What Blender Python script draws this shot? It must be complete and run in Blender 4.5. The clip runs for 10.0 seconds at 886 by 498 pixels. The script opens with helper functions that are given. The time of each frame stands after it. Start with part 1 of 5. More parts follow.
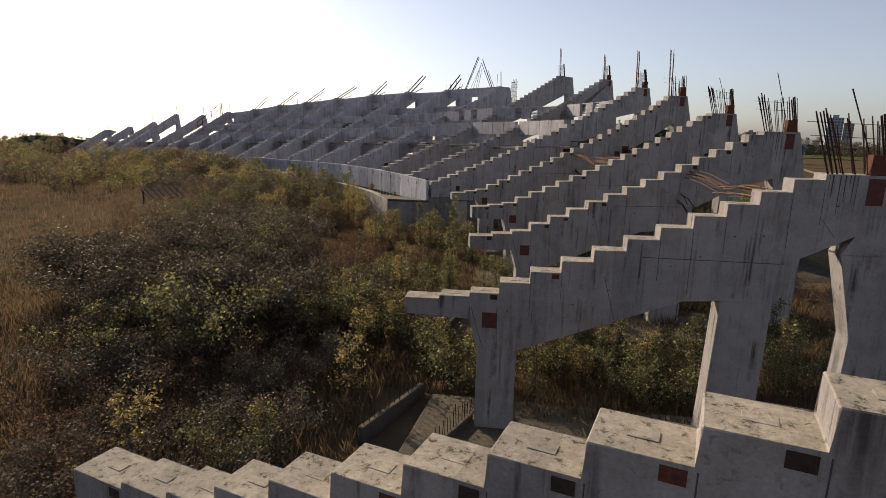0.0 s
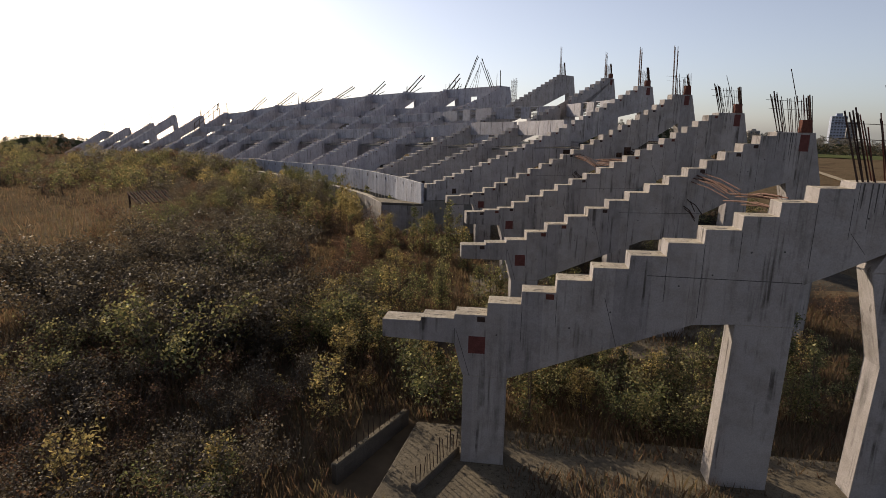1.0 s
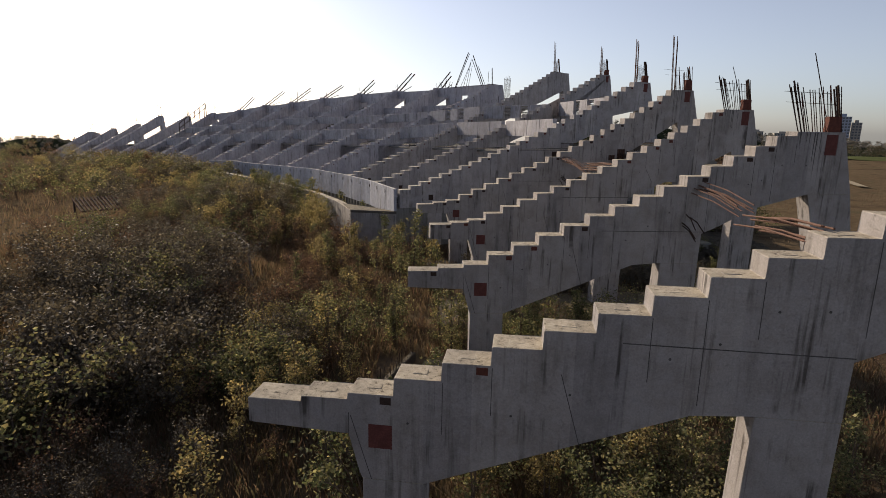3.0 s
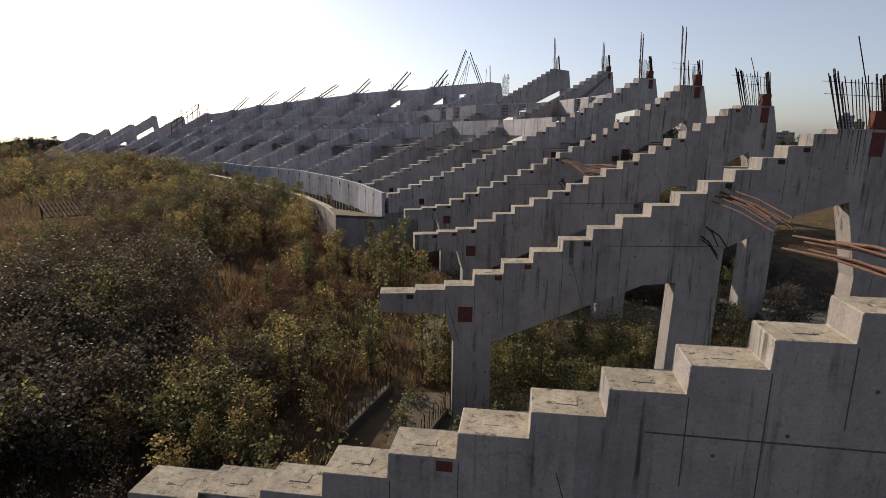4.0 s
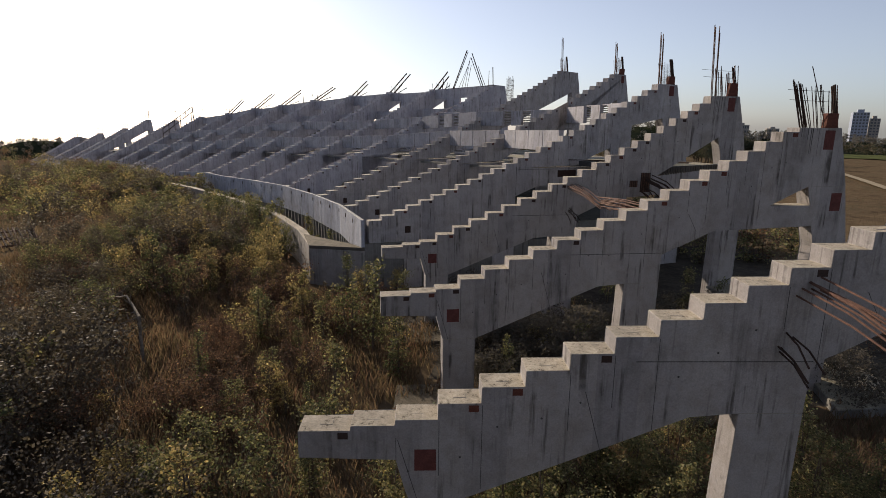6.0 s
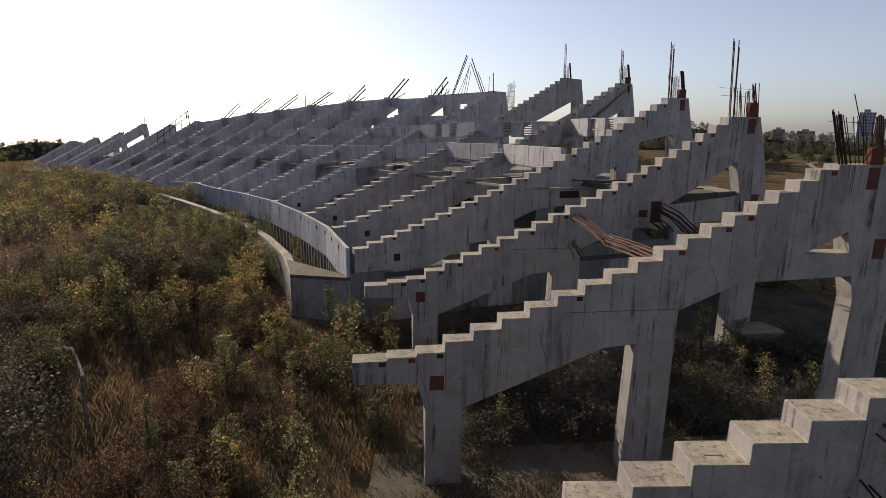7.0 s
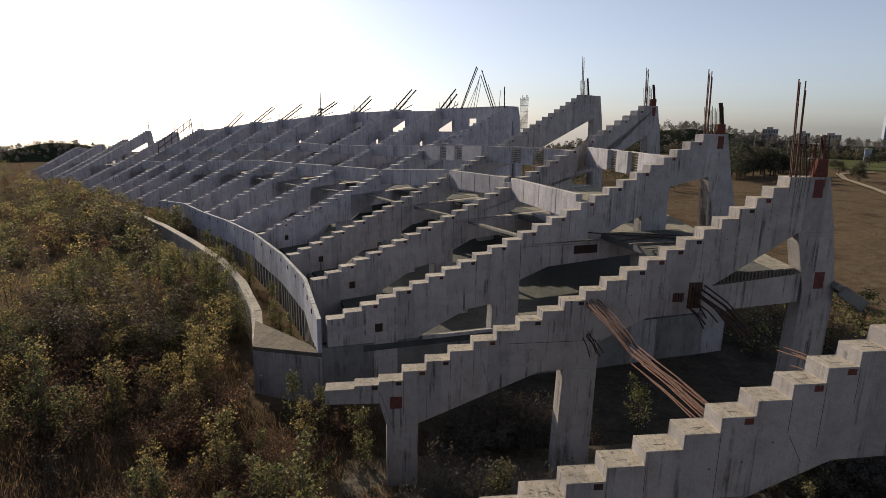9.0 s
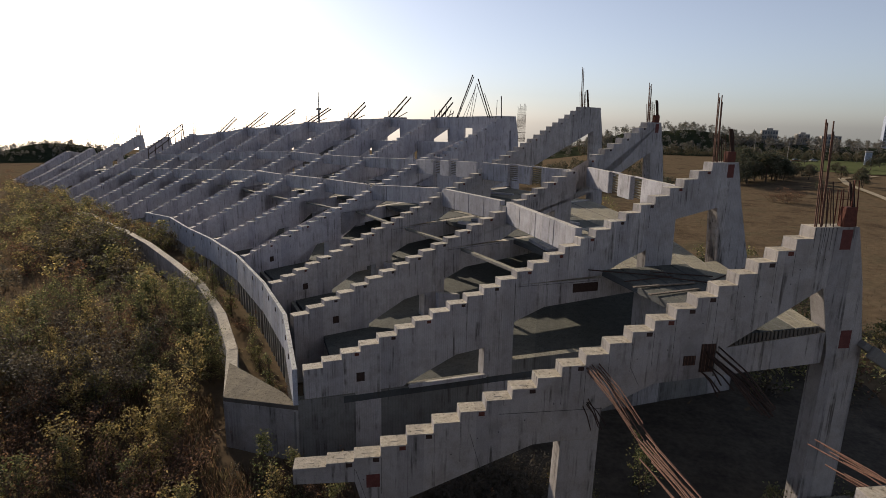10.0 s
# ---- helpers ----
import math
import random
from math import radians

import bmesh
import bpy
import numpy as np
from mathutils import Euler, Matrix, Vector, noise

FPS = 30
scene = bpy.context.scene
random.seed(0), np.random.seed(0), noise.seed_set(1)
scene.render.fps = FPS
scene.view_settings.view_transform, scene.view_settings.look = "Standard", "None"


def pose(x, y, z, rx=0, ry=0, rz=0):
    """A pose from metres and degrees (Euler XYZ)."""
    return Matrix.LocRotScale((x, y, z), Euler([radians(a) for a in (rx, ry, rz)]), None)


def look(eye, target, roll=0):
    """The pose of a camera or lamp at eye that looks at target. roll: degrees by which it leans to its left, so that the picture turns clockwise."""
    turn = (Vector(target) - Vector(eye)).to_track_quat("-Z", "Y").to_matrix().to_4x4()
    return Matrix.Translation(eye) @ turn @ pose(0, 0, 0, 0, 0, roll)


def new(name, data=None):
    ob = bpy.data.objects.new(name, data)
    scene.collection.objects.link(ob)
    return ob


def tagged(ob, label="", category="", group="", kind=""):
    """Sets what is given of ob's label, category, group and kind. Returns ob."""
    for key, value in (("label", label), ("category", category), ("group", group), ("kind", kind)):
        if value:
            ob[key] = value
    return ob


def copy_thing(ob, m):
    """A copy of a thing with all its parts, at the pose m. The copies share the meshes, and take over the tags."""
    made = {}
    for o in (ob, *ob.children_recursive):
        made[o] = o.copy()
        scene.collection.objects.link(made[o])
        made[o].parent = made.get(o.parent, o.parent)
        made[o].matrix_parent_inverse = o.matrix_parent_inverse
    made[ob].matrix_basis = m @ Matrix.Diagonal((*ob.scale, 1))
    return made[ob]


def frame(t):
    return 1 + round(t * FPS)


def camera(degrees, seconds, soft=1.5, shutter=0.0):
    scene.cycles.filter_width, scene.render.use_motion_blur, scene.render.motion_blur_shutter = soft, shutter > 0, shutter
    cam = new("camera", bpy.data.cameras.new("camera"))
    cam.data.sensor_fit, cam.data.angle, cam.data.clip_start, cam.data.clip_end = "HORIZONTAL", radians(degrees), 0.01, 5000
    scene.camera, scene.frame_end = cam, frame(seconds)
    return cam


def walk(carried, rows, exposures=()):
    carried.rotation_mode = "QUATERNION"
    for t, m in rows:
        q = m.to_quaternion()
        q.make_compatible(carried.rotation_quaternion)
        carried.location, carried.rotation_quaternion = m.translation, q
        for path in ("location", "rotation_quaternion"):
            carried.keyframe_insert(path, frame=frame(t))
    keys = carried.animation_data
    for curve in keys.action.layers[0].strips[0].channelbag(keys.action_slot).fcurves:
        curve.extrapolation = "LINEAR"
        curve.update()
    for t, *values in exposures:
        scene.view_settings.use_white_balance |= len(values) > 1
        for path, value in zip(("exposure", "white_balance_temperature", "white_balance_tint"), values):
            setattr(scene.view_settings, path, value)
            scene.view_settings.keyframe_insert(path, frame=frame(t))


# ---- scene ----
cam = camera(76.19, 10.0, 0.8)
PATH = [
    (0, [0.641, -14.634, 8.467], [-0.545, -4.936, 6.334], 1.35),
    (0.5, [0.715, -13.842, 8.533], [-0.494, -4.148, 6.395], 1.20),
    (1, [0.934, -12.967, 8.546], [-0.291, -3.275, 6.409], 1.15),
    (1.5, [1.278, -11.976, 8.561], [0.026, -2.288, 6.425], 1.22),
    (2, [1.653, -10.853, 8.548], [0.435, -1.16, 6.412], 1.28),
    (2.5, [2.036, -9.73, 8.534], [0.788, -0.039, 6.405], 1.21),
    (4, [2.56, -5.707, 8.435], [1.276, 3.981, 6.314], 0.94),
    (4.5, [2.708, -4.336, 8.518], [1.385, 5.345, 6.391], 0.77),
    (5, [2.812, -2.931, 8.713], [1.446, 6.743, 6.584], 0.68),
    (6.5, [2.965, 1.26, 10.016], [1.513, 10.914, 7.85], 0.69),
    (7, [3.057, 2.724, 10.557], [1.576, 12.374, 8.389], 0.66),
    (7.5, [3.138, 4.156, 11.093], [1.617, 13.796, 8.914], 0.69),
    (8, [3.271, 5.562, 11.595], [1.673, 15.189, 9.413], 0.67),
    (8.5, [3.354, 6.906, 12.132], [1.671, 16.517, 9.943], 0.74),
    (9, [3.269, 8.339, 12.647], [1.525, 17.94, 10.462], 0.91),
    (9.5, [3.307, 9.646, 13.334], [1.491, 19.228, 11.121], 0.91),
    (10, [3.266, 10.832, 13.992], [1.544, 20.432, 11.783], 1.02),
]
EXPOSURES = [(0, 0.27, 6900, 12.5), (4, 0.24, 6750, 12), (7, 0.23, 6620, 11.5), (8.5, 0.20, 6600, 11), (10, 0.09, 6600, 11)]
walk(cam, [(t, look(eye, target, roll)) for t, eye, target, roll in PATH], EXPOSURES)

# ---- light ----
SUN_AZ, SUN_EL = radians(45), radians(23)      # left of the y axis, above the ground
to_sun = Vector((-math.sin(SUN_AZ) * math.cos(SUN_EL), math.cos(SUN_AZ) * math.cos(SUN_EL), math.sin(SUN_EL)))
world = bpy.data.worlds.new("world")
scene.world = world
world.use_nodes = True
wn, wl = world.node_tree.nodes, world.node_tree.links
sky = wn.new("ShaderNodeTexSky")
sky.sky_type, sky.sun_disc, sky.sun_elevation, sky.sun_rotation = "NISHITA", False, SUN_EL, -SUN_AZ
sky.air_density, sky.dust_density, sky.ozone_density = 0.85, 0.8, 3.5
soften = wn.new("ShaderNodeHueSaturation")
soften.inputs["Saturation"].default_value = 0.6
cool = wn.new("ShaderNodeMix")
cool.data_type, cool.blend_type = "RGBA", "MULTIPLY"
cool.inputs[0].default_value, cool.inputs[7].default_value = 1.0, (1.0, 0.977, 1.035, 1)
wl.new(sky.outputs[0], cool.inputs[6])
wl.new(cool.outputs[2], soften.inputs["Color"])
wl.new(soften.outputs[0], wn["Background"].inputs[0])
wn["Background"].inputs[1].default_value = 0.106
sun = new("sun", bpy.data.lights.new("sun", "SUN"))
sun.data.energy, sun.data.angle, sun.data.color = 4.9, radians(0.6), (1.0, 0.87, 0.70)
sun.matrix_world = look(to_sun * 100, (0, 0, 0))


# ---- materials ----
def shader(name, rough=0.9, metal=0.0):
    m = bpy.data.materials.new(name)
    m.use_nodes = True
    n, l = m.node_tree.nodes, m.node_tree.links
    b = n["Principled BSDF"]
    b.inputs["Roughness"].default_value, b.inputs["Metallic"].default_value = rough, metal
    b.inputs["Specular IOR Level"].default_value = 0.3
    return m, n, l, b


def coords(n, l, scale=(1, 1, 1), space="Object"):
    c, mp = n.new("ShaderNodeTexCoord"), n.new("ShaderNodeMapping")
    mp.inputs["Scale"].default_value = scale
    if space == "World":
        g = n.new("ShaderNodeNewGeometry")
        l.new(g.outputs["Position"], mp.inputs[0])
    else:
        l.new(c.outputs[space], mp.inputs[0])
    return mp.outputs[0]


def noise_tex(n, l, at, scale, detail=5.0, rough=0.6):
    t = n.new("ShaderNodeTexNoise")
    t.inputs["Scale"].default_value, t.inputs["Detail"].default_value, t.inputs["Roughness"].default_value = scale, detail, rough
    l.new(at, t.inputs["Vector"])
    return t.outputs["Fac"]


def ramp(n, l, fac, stops):
    r = n.new("ShaderNodeValToRGB")
    e = r.color_ramp.elements
    while len(e) < len(stops):
        e.new(0.5)
    for i, (p, c) in enumerate(stops):
        e[i].position, e[i].color = p, (*c, 1) if len(c) == 3 else c
    l.new(fac, r.inputs[0])
    return r.outputs[0]


def mix(n, l, fac, a, b, mode="MIX"):
    m = n.new("ShaderNodeMix")
    m.data_type, m.blend_type = "RGBA", mode
    for sock, v in ((m.inputs[0], fac), (m.inputs[6], a), (m.inputs[7], b)):
        if hasattr(v, "links"):
            l.new(v, sock)
        elif isinstance(v, (int, float)):
            sock.default_value = v
        else:
            sock.default_value = (*v, 1)
    return m.outputs[2]


def bump(n, l, b, height, strength, dist=0.02):
    k = n.new("ShaderNodeBump")
    k.inputs["Strength"].default_value, k.inputs["Distance"].default_value = strength, dist
    l.new(height, k.inputs["Height"])
    l.new(k.outputs[0], b.inputs["Normal"])


def concrete(name, light=0.36, tint=(1.01, 0.965, 0.96), boards=0.0, stain=0.5):
    m, n, l, b = shader(name, 0.92)
    w = coords(n, l, (1, 1, 1), "World")
    big = noise_tex(n, l, w, 0.45, 5, 0.6)
    mid = noise_tex(n, l, w, 2.4, 7, 0.68)
    fine = noise_tex(n, l, w, 30.0, 4, 0.7)
    streak = noise_tex(n, l, coords(n, l, (2.3, 2.3, 0.22), "World"), 1.0, 6, 0.7)
    drip = noise_tex(n, l, coords(n, l, (6.5, 6.5, 0.30), "World"), 1.0, 4, 0.6)
    c = [light * t for t in tint]
    base = ramp(n, l, mid, [(0.28, [v * 0.84 for v in c]), (0.5, c), (0.72, [v * 1.10 for v in c])])
    base = mix(n, l, 0.5, base, ramp(n, l, big, [(0.3, [v * 0.80 for v in c]), (0.52, c), (0.72, [v * 1.12 for v in c])]))
    dark = ramp(n, l, streak, [(0.54, (0, 0, 0)), (0.70, (1, 1, 1))])
    dark = mix(n, l, 1.0, dark, ramp(n, l, noise_tex(n, l, w, 0.8, 3), [(0.38, (0.15, 0.15, 0.15)), (0.6, (1, 1, 1))]), "MULTIPLY")
    thin = ramp(n, l, drip, [(0.54, (0, 0, 0)), (0.66, (1, 1, 1))])
    thin = mix(n, l, 1.0, thin, ramp(n, l, noise_tex(n, l, w, 1.1, 3), [(0.42, (0, 0, 0)), (0.58, (1, 1, 1))]), "MULTIPLY")
    blot = ramp(n, l, noise_tex(n, l, w, 1.3, 8, 0.72), [(0.34, (0.78, 0.76, 0.73)), (0.56, (1, 1, 1))])
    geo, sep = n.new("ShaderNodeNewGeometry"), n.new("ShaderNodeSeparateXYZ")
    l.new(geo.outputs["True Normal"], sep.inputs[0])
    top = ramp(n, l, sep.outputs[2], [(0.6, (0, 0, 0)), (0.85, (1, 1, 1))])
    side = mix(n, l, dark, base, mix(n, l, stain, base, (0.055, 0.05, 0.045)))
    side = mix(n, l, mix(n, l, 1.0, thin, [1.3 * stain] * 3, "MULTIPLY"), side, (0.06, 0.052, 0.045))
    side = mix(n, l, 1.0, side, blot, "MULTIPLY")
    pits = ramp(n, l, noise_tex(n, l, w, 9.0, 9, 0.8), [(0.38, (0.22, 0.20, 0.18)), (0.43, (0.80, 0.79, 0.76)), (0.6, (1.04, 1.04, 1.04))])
    # upward faces take a lighter, warmer sunlit tone in the colour; the pits are wear
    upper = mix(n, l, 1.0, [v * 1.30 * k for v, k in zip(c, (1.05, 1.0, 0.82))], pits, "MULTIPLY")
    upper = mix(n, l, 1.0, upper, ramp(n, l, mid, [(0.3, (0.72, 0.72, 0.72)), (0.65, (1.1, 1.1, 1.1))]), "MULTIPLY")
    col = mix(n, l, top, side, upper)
    oc, osep = n.new("ShaderNodeTexCoord"), n.new("ShaderNodeSeparateXYZ")
    l.new(oc.outputs["Object"], osep.inputs[0])
    cut, whole, white = n.new("ShaderNodeMath"), n.new("ShaderNodeMath"), n.new("ShaderNodeTexWhiteNoise")
    cut.operation, whole.operation, white.noise_dimensions = "MULTIPLY", "FLOOR", "1D"
    cut.inputs[1].default_value = 1.25
    l.new(osep.outputs[0], cut.inputs[0])
    l.new(cut.outputs[0], whole.inputs[0])
    l.new(whole.outputs[0], white.inputs["W"])
    col = mix(n, l, 1.0, col, ramp(n, l, white.outputs["Value"], [(0.0, (0.86, 0.86, 0.87)), (1.0, (1.10, 1.09, 1.07))]), "MULTIPLY")
    if boards:
        wave = n.new("ShaderNodeTexWave")
        wave.inputs["Scale"].default_value, wave.inputs["Distortion"].default_value = boards, 1.2
        l.new(coords(n, l, (1, 1, 0.02), "Object"), wave.inputs[0])
        col = mix(n, l, 0.2, col, ramp(n, l, wave.outputs[1], [(0.05, (0.5, 0.5, 0.5)), (0.25, (1, 1, 1))]), "MULTIPLY")
    speck = ramp(n, l, fine, [(0.3, (0.82, 0.82, 0.82)), (0.7, (1.1, 1.1, 1.1))])
    l.new(mix(n, l, 1.0, col, speck, "MULTIPLY"), b.inputs["Base Color"])
    bump(n, l, b, mix(n, l, 0.5, mix(n, l, 0.4, fine, mid), pits), 0.7, 0.03)
    return m


def speckled(name, a, b2, scale, rough=0.9, metal=0.0, relief=0.3, space="Object", third=None):
    m, n, l, b = shader(name, rough, metal)
    at = coords(n, l, (1, 1, 1), space)
    f1, f2 = noise_tex(n, l, at, scale, 5), noise_tex(n, l, at, scale * 7, 4)
    stops = [(0.32, a), (0.68, b2)] if third is None else [(0.30, a), (0.5, b2), (0.72, third)]
    col = ramp(n, l, f1, stops)
    col = mix(n, l, 1.0, col, ramp(n, l, f2, [(0.3, (0.75, 0.75, 0.75)), (0.7, (1.2, 1.2, 1.2))]), "MULTIPLY")
    l.new(col, b.inputs["Base Color"])
    if space == "World":
        b.inputs["Specular IOR Level"].default_value = 0.0
    bump(n, l, b, f2, relief, 0.02)
    return m


def lerp(a, b, f):
    return a + (b - a) * f


def leafy(name, shades, through_light=0.35, rough=0.75, grey=0.5, gain=1.3, sparkle=True, gloss=0.1):
    m, n, l, b = shader(name, rough)
    b.inputs["Specular IOR Level"].default_value = gloss
    # grey and the tint mute the leaf colours to paint in a haze veil
    shades = [[gain * lerp(v, 0.3 * c[0] + 0.6 * c[1] + 0.1 * c[2], grey) * k for v, k in zip(c, (1.09, 0.98, 1.07))] for c in shades]
    geo, info = n.new("ShaderNodeNewGeometry"), n.new("ShaderNodeObjectInfo")
    add = n.new("ShaderNodeMath")
    add.operation = "ADD"
    sc = n.new("ShaderNodeMath")
    sc.operation = "MULTIPLY_ADD"
    sc.inputs[1].default_value, sc.inputs[2].default_value = 0.5, -0.25
    l.new(info.outputs["Random"], sc.inputs[0])
    l.new(geo.outputs["Random Per Island"], add.inputs[0])
    l.new(sc.outputs[0], add.inputs[1])
    step = 1.0 / (len(shades) - 1)
    col = ramp(n, l, add.outputs[0], [(i * step, c) for i, c in enumerate(shades)])
    # a few random leaves are coloured brighter to imitate sun glints
    if sparkle:
        wild = n.new("ShaderNodeMath")
        wild.operation = "MULTIPLY"
        wild.inputs[1].default_value = 17.3
        part_of = n.new("ShaderNodeMath")
        part_of.operation = "FRACT"
        l.new(geo.outputs["Random Per Island"], wild.inputs[0])
        l.new(wild.outputs[0], part_of.inputs[0])
        col = mix(n, l, 1.0, col, ramp(n, l, part_of.outputs[0], [(0.0, (0.62, 0.62, 0.62)), (0.55, (0.88, 0.88, 0.88)), (0.91, (1.08, 1.08, 1.06)), (0.96, (1.6, 1.6, 1.52)), (1.0, (2.1, 2.1, 2.0))]), "MULTIPLY")
    l.new(col, b.inputs["Base Color"])
    tr = n.new("ShaderNodeBsdfTranslucent")
    l.new(mix(n, l, 1.0, col, (1.3, 1.25, 0.95), "MULTIPLY"), tr.inputs[0])
    ms = n.new("ShaderNodeMixShader")
    ms.inputs[0].default_value = through_light
    l.new(b.outputs[0], ms.inputs[1])
    l.new(tr.outputs[0], ms.inputs[2])
    l.new(ms.outputs[0], n["Material Output"].inputs[0])
    return m


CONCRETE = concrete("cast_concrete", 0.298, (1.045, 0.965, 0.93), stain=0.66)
# concrete of the far stand, paler and bluer to paint in distance haze
PALE = concrete("pale_haze_tinted_concrete", 0.46, (0.99, 0.965, 1.05), stain=0.5)
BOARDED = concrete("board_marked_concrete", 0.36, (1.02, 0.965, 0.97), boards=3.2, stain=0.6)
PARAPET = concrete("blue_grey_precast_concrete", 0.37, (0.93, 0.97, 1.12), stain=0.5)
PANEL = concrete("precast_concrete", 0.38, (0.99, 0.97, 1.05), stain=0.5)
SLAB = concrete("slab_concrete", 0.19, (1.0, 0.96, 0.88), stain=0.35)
# dirty slab, its colour made darker and bluer to stand in for shade
SHADE_SLAB = concrete("dirty_shaded_slab_concrete", 0.075, (0.94, 1.0, 1.04), stain=0.5)
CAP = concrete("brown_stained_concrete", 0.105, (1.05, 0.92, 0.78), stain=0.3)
# dirty, damp plinth concrete; on the parapet piers its darkness stands in for shade
PLINTH = concrete("damp_and_shaded_concrete", 0.18, (1.0, 0.98, 0.94), boards=3.0, stain=0.6)
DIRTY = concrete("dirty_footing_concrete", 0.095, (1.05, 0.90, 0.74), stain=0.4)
REDPAINT = speckled("faded_red_paint", (0.080, 0.024, 0.020), (0.125, 0.040, 0.033), 5, 0.85)
RUST = speckled("rusted_steel", (0.085, 0.045, 0.032), (0.155, 0.080, 0.055), 9, 0.85, 0.2)
DARKRUST = speckled("dark_rusted_steel", (0.035, 0.022, 0.018), (0.07, 0.04, 0.028), 9, 0.85, 0.2)
STAIN = speckled("dark_joint_stain", (0.055, 0.05, 0.045), (0.09, 0.085, 0.08), 6, 0.95)
DARKPLATE = speckled("dark_rust_stain", (0.03, 0.018, 0.014), (0.05, 0.028, 0.022), 12, 0.9)
PLATE = speckled("rusty_plate", (0.07, 0.022, 0.015), (0.13, 0.04, 0.025), 12, 0.85)
WOOD = speckled("grey_dead_wood", (0.10, 0.08, 0.06), (0.22, 0.18, 0.14), 6, 0.9)
BARK = speckled("shrub_bark", (0.06, 0.045, 0.035), (0.12, 0.09, 0.065), 12, 0.9)
EARTH = speckled("dry_meadow_ground", (0.064, 0.047, 0.032), (0.120, 0.088, 0.056), 0.16, 0.95, 0, 0.6, "World", (0.084, 0.071, 0.045))
LAWN = speckled("green_lawn", (0.070, 0.080, 0.036), (0.098, 0.108, 0.050), 0.05, 0.95, 0, 0.3, "World")
TRACK = speckled("sandy_track", (0.25, 0.21, 0.15), (0.34, 0.29, 0.21), 0.8, 0.95, 0, 0.3, "World")
GRASS = leafy("dry_grass", [(0.087, 0.058, 0.026), (0.138, 0.096, 0.041), (0.189, 0.123, 0.051), (0.080, 0.087, 0.029), (0.145, 0.070, 0.032)], 0.5, 0.9, 0.42, 0.9, False)
LEAF_GREEN = leafy("green_leaves", [(0.043, 0.064, 0.020), (0.075, 0.096, 0.028), (0.118, 0.126, 0.038), (0.178, 0.165, 0.050)], 0.42, 0.7, 0.28, 1.5, gloss=0.07)
LEAF_YELLOW = leafy("yellow_leaves", [(0.125, 0.118, 0.028), (0.215, 0.185, 0.038), (0.290, 0.225, 0.046), (0.100, 0.116, 0.030)], 0.5, 0.7, 0.32, 1.35, gloss=0.07)
LEAF_BROWN = leafy("brown_leaves", [(0.098, 0.054, 0.028), (0.140, 0.078, 0.036), (0.180, 0.096, 0.042), (0.085, 0.074, 0.030)], 0.42, 0.7, 0.35, 1.2, gloss=0.05)
LEAF_GREY = leafy("grey_green_leaves", [(0.072, 0.062, 0.034), (0.104, 0.092, 0.050), (0.146, 0.130, 0.072), (0.064, 0.058, 0.030)], 0.3, 0.6, 0.38, 1.1, gloss=0.09)
FAR_LEAF = leafy("far_wood_leaves", [(0.036, 0.052, 0.026), (0.050, 0.066, 0.032), (0.066, 0.078, 0.036), (0.098, 0.080, 0.038)], 0.25, 0.85, 0.35, 1.2, False)
# hill leaves lightened and blued, the distance haze put into the colour
HILL_LEAF = leafy("haze_blue_hill_leaves", [(0.046, 0.062, 0.048), (0.060, 0.076, 0.058), (0.076, 0.088, 0.066), (0.098, 0.086, 0.060)], 0.25, 0.85, 0.4, 1.9, False)
WOODFLOOR = speckled("woodland_ground", (0.022, 0.027, 0.016), (0.04, 0.044, 0.026), 0.2, 0.95, 0, 0.3, "World")
# green leaves with the shade below the stand put into their colour
LEAF_DARK = leafy("shade_darkened_leaves", [(0.036, 0.040, 0.024), (0.050, 0.052, 0.032), (0.062, 0.060, 0.038)], 0.35, 0.85, 0.5, 1.5, False)
# soil with the stand's shade put into its colour
SHADE_SOIL = speckled("shade_dark_soil", (0.052, 0.046, 0.038), (0.090, 0.078, 0.062), 0.6, 0.95, 0, 0.6, "World")
FACADE = speckled("pale_facade", (0.24, 0.22, 0.20), (0.32, 0.30, 0.27), 0.3, 0.8, 0, 0.1)
FACADE_BLUE = speckled("blue_facade", (0.22, 0.25, 0.32), (0.28, 0.31, 0.38), 0.3, 0.5, 0, 0.1)
WINDOW = shader("window_glass", 0.15)[0]
WINDOW.node_tree.nodes["Principled BSDF"].inputs["Base Color"].default_value = (0.09, 0.10, 0.115, 1)


# ---- mesh helpers ----
def part(name, bm, material, parent=None, label=""):
    me = bpy.data.meshes.new(name)
    bm.to_mesh(me)
    bm.free()
    for mt in material if isinstance(material, (list, tuple)) else [material]:
        me.materials.append(mt)
    ob = new(name, me)
    if parent is not None:
        ob.parent = parent
    if label:
        tagged(ob, label)
    return ob


def thing(name, m, label, category, group="", kind=""):
    ob = new(name)
    ob.matrix_world = m
    ob.empty_display_size = 0.3
    return tagged(ob, label, category, group, kind)


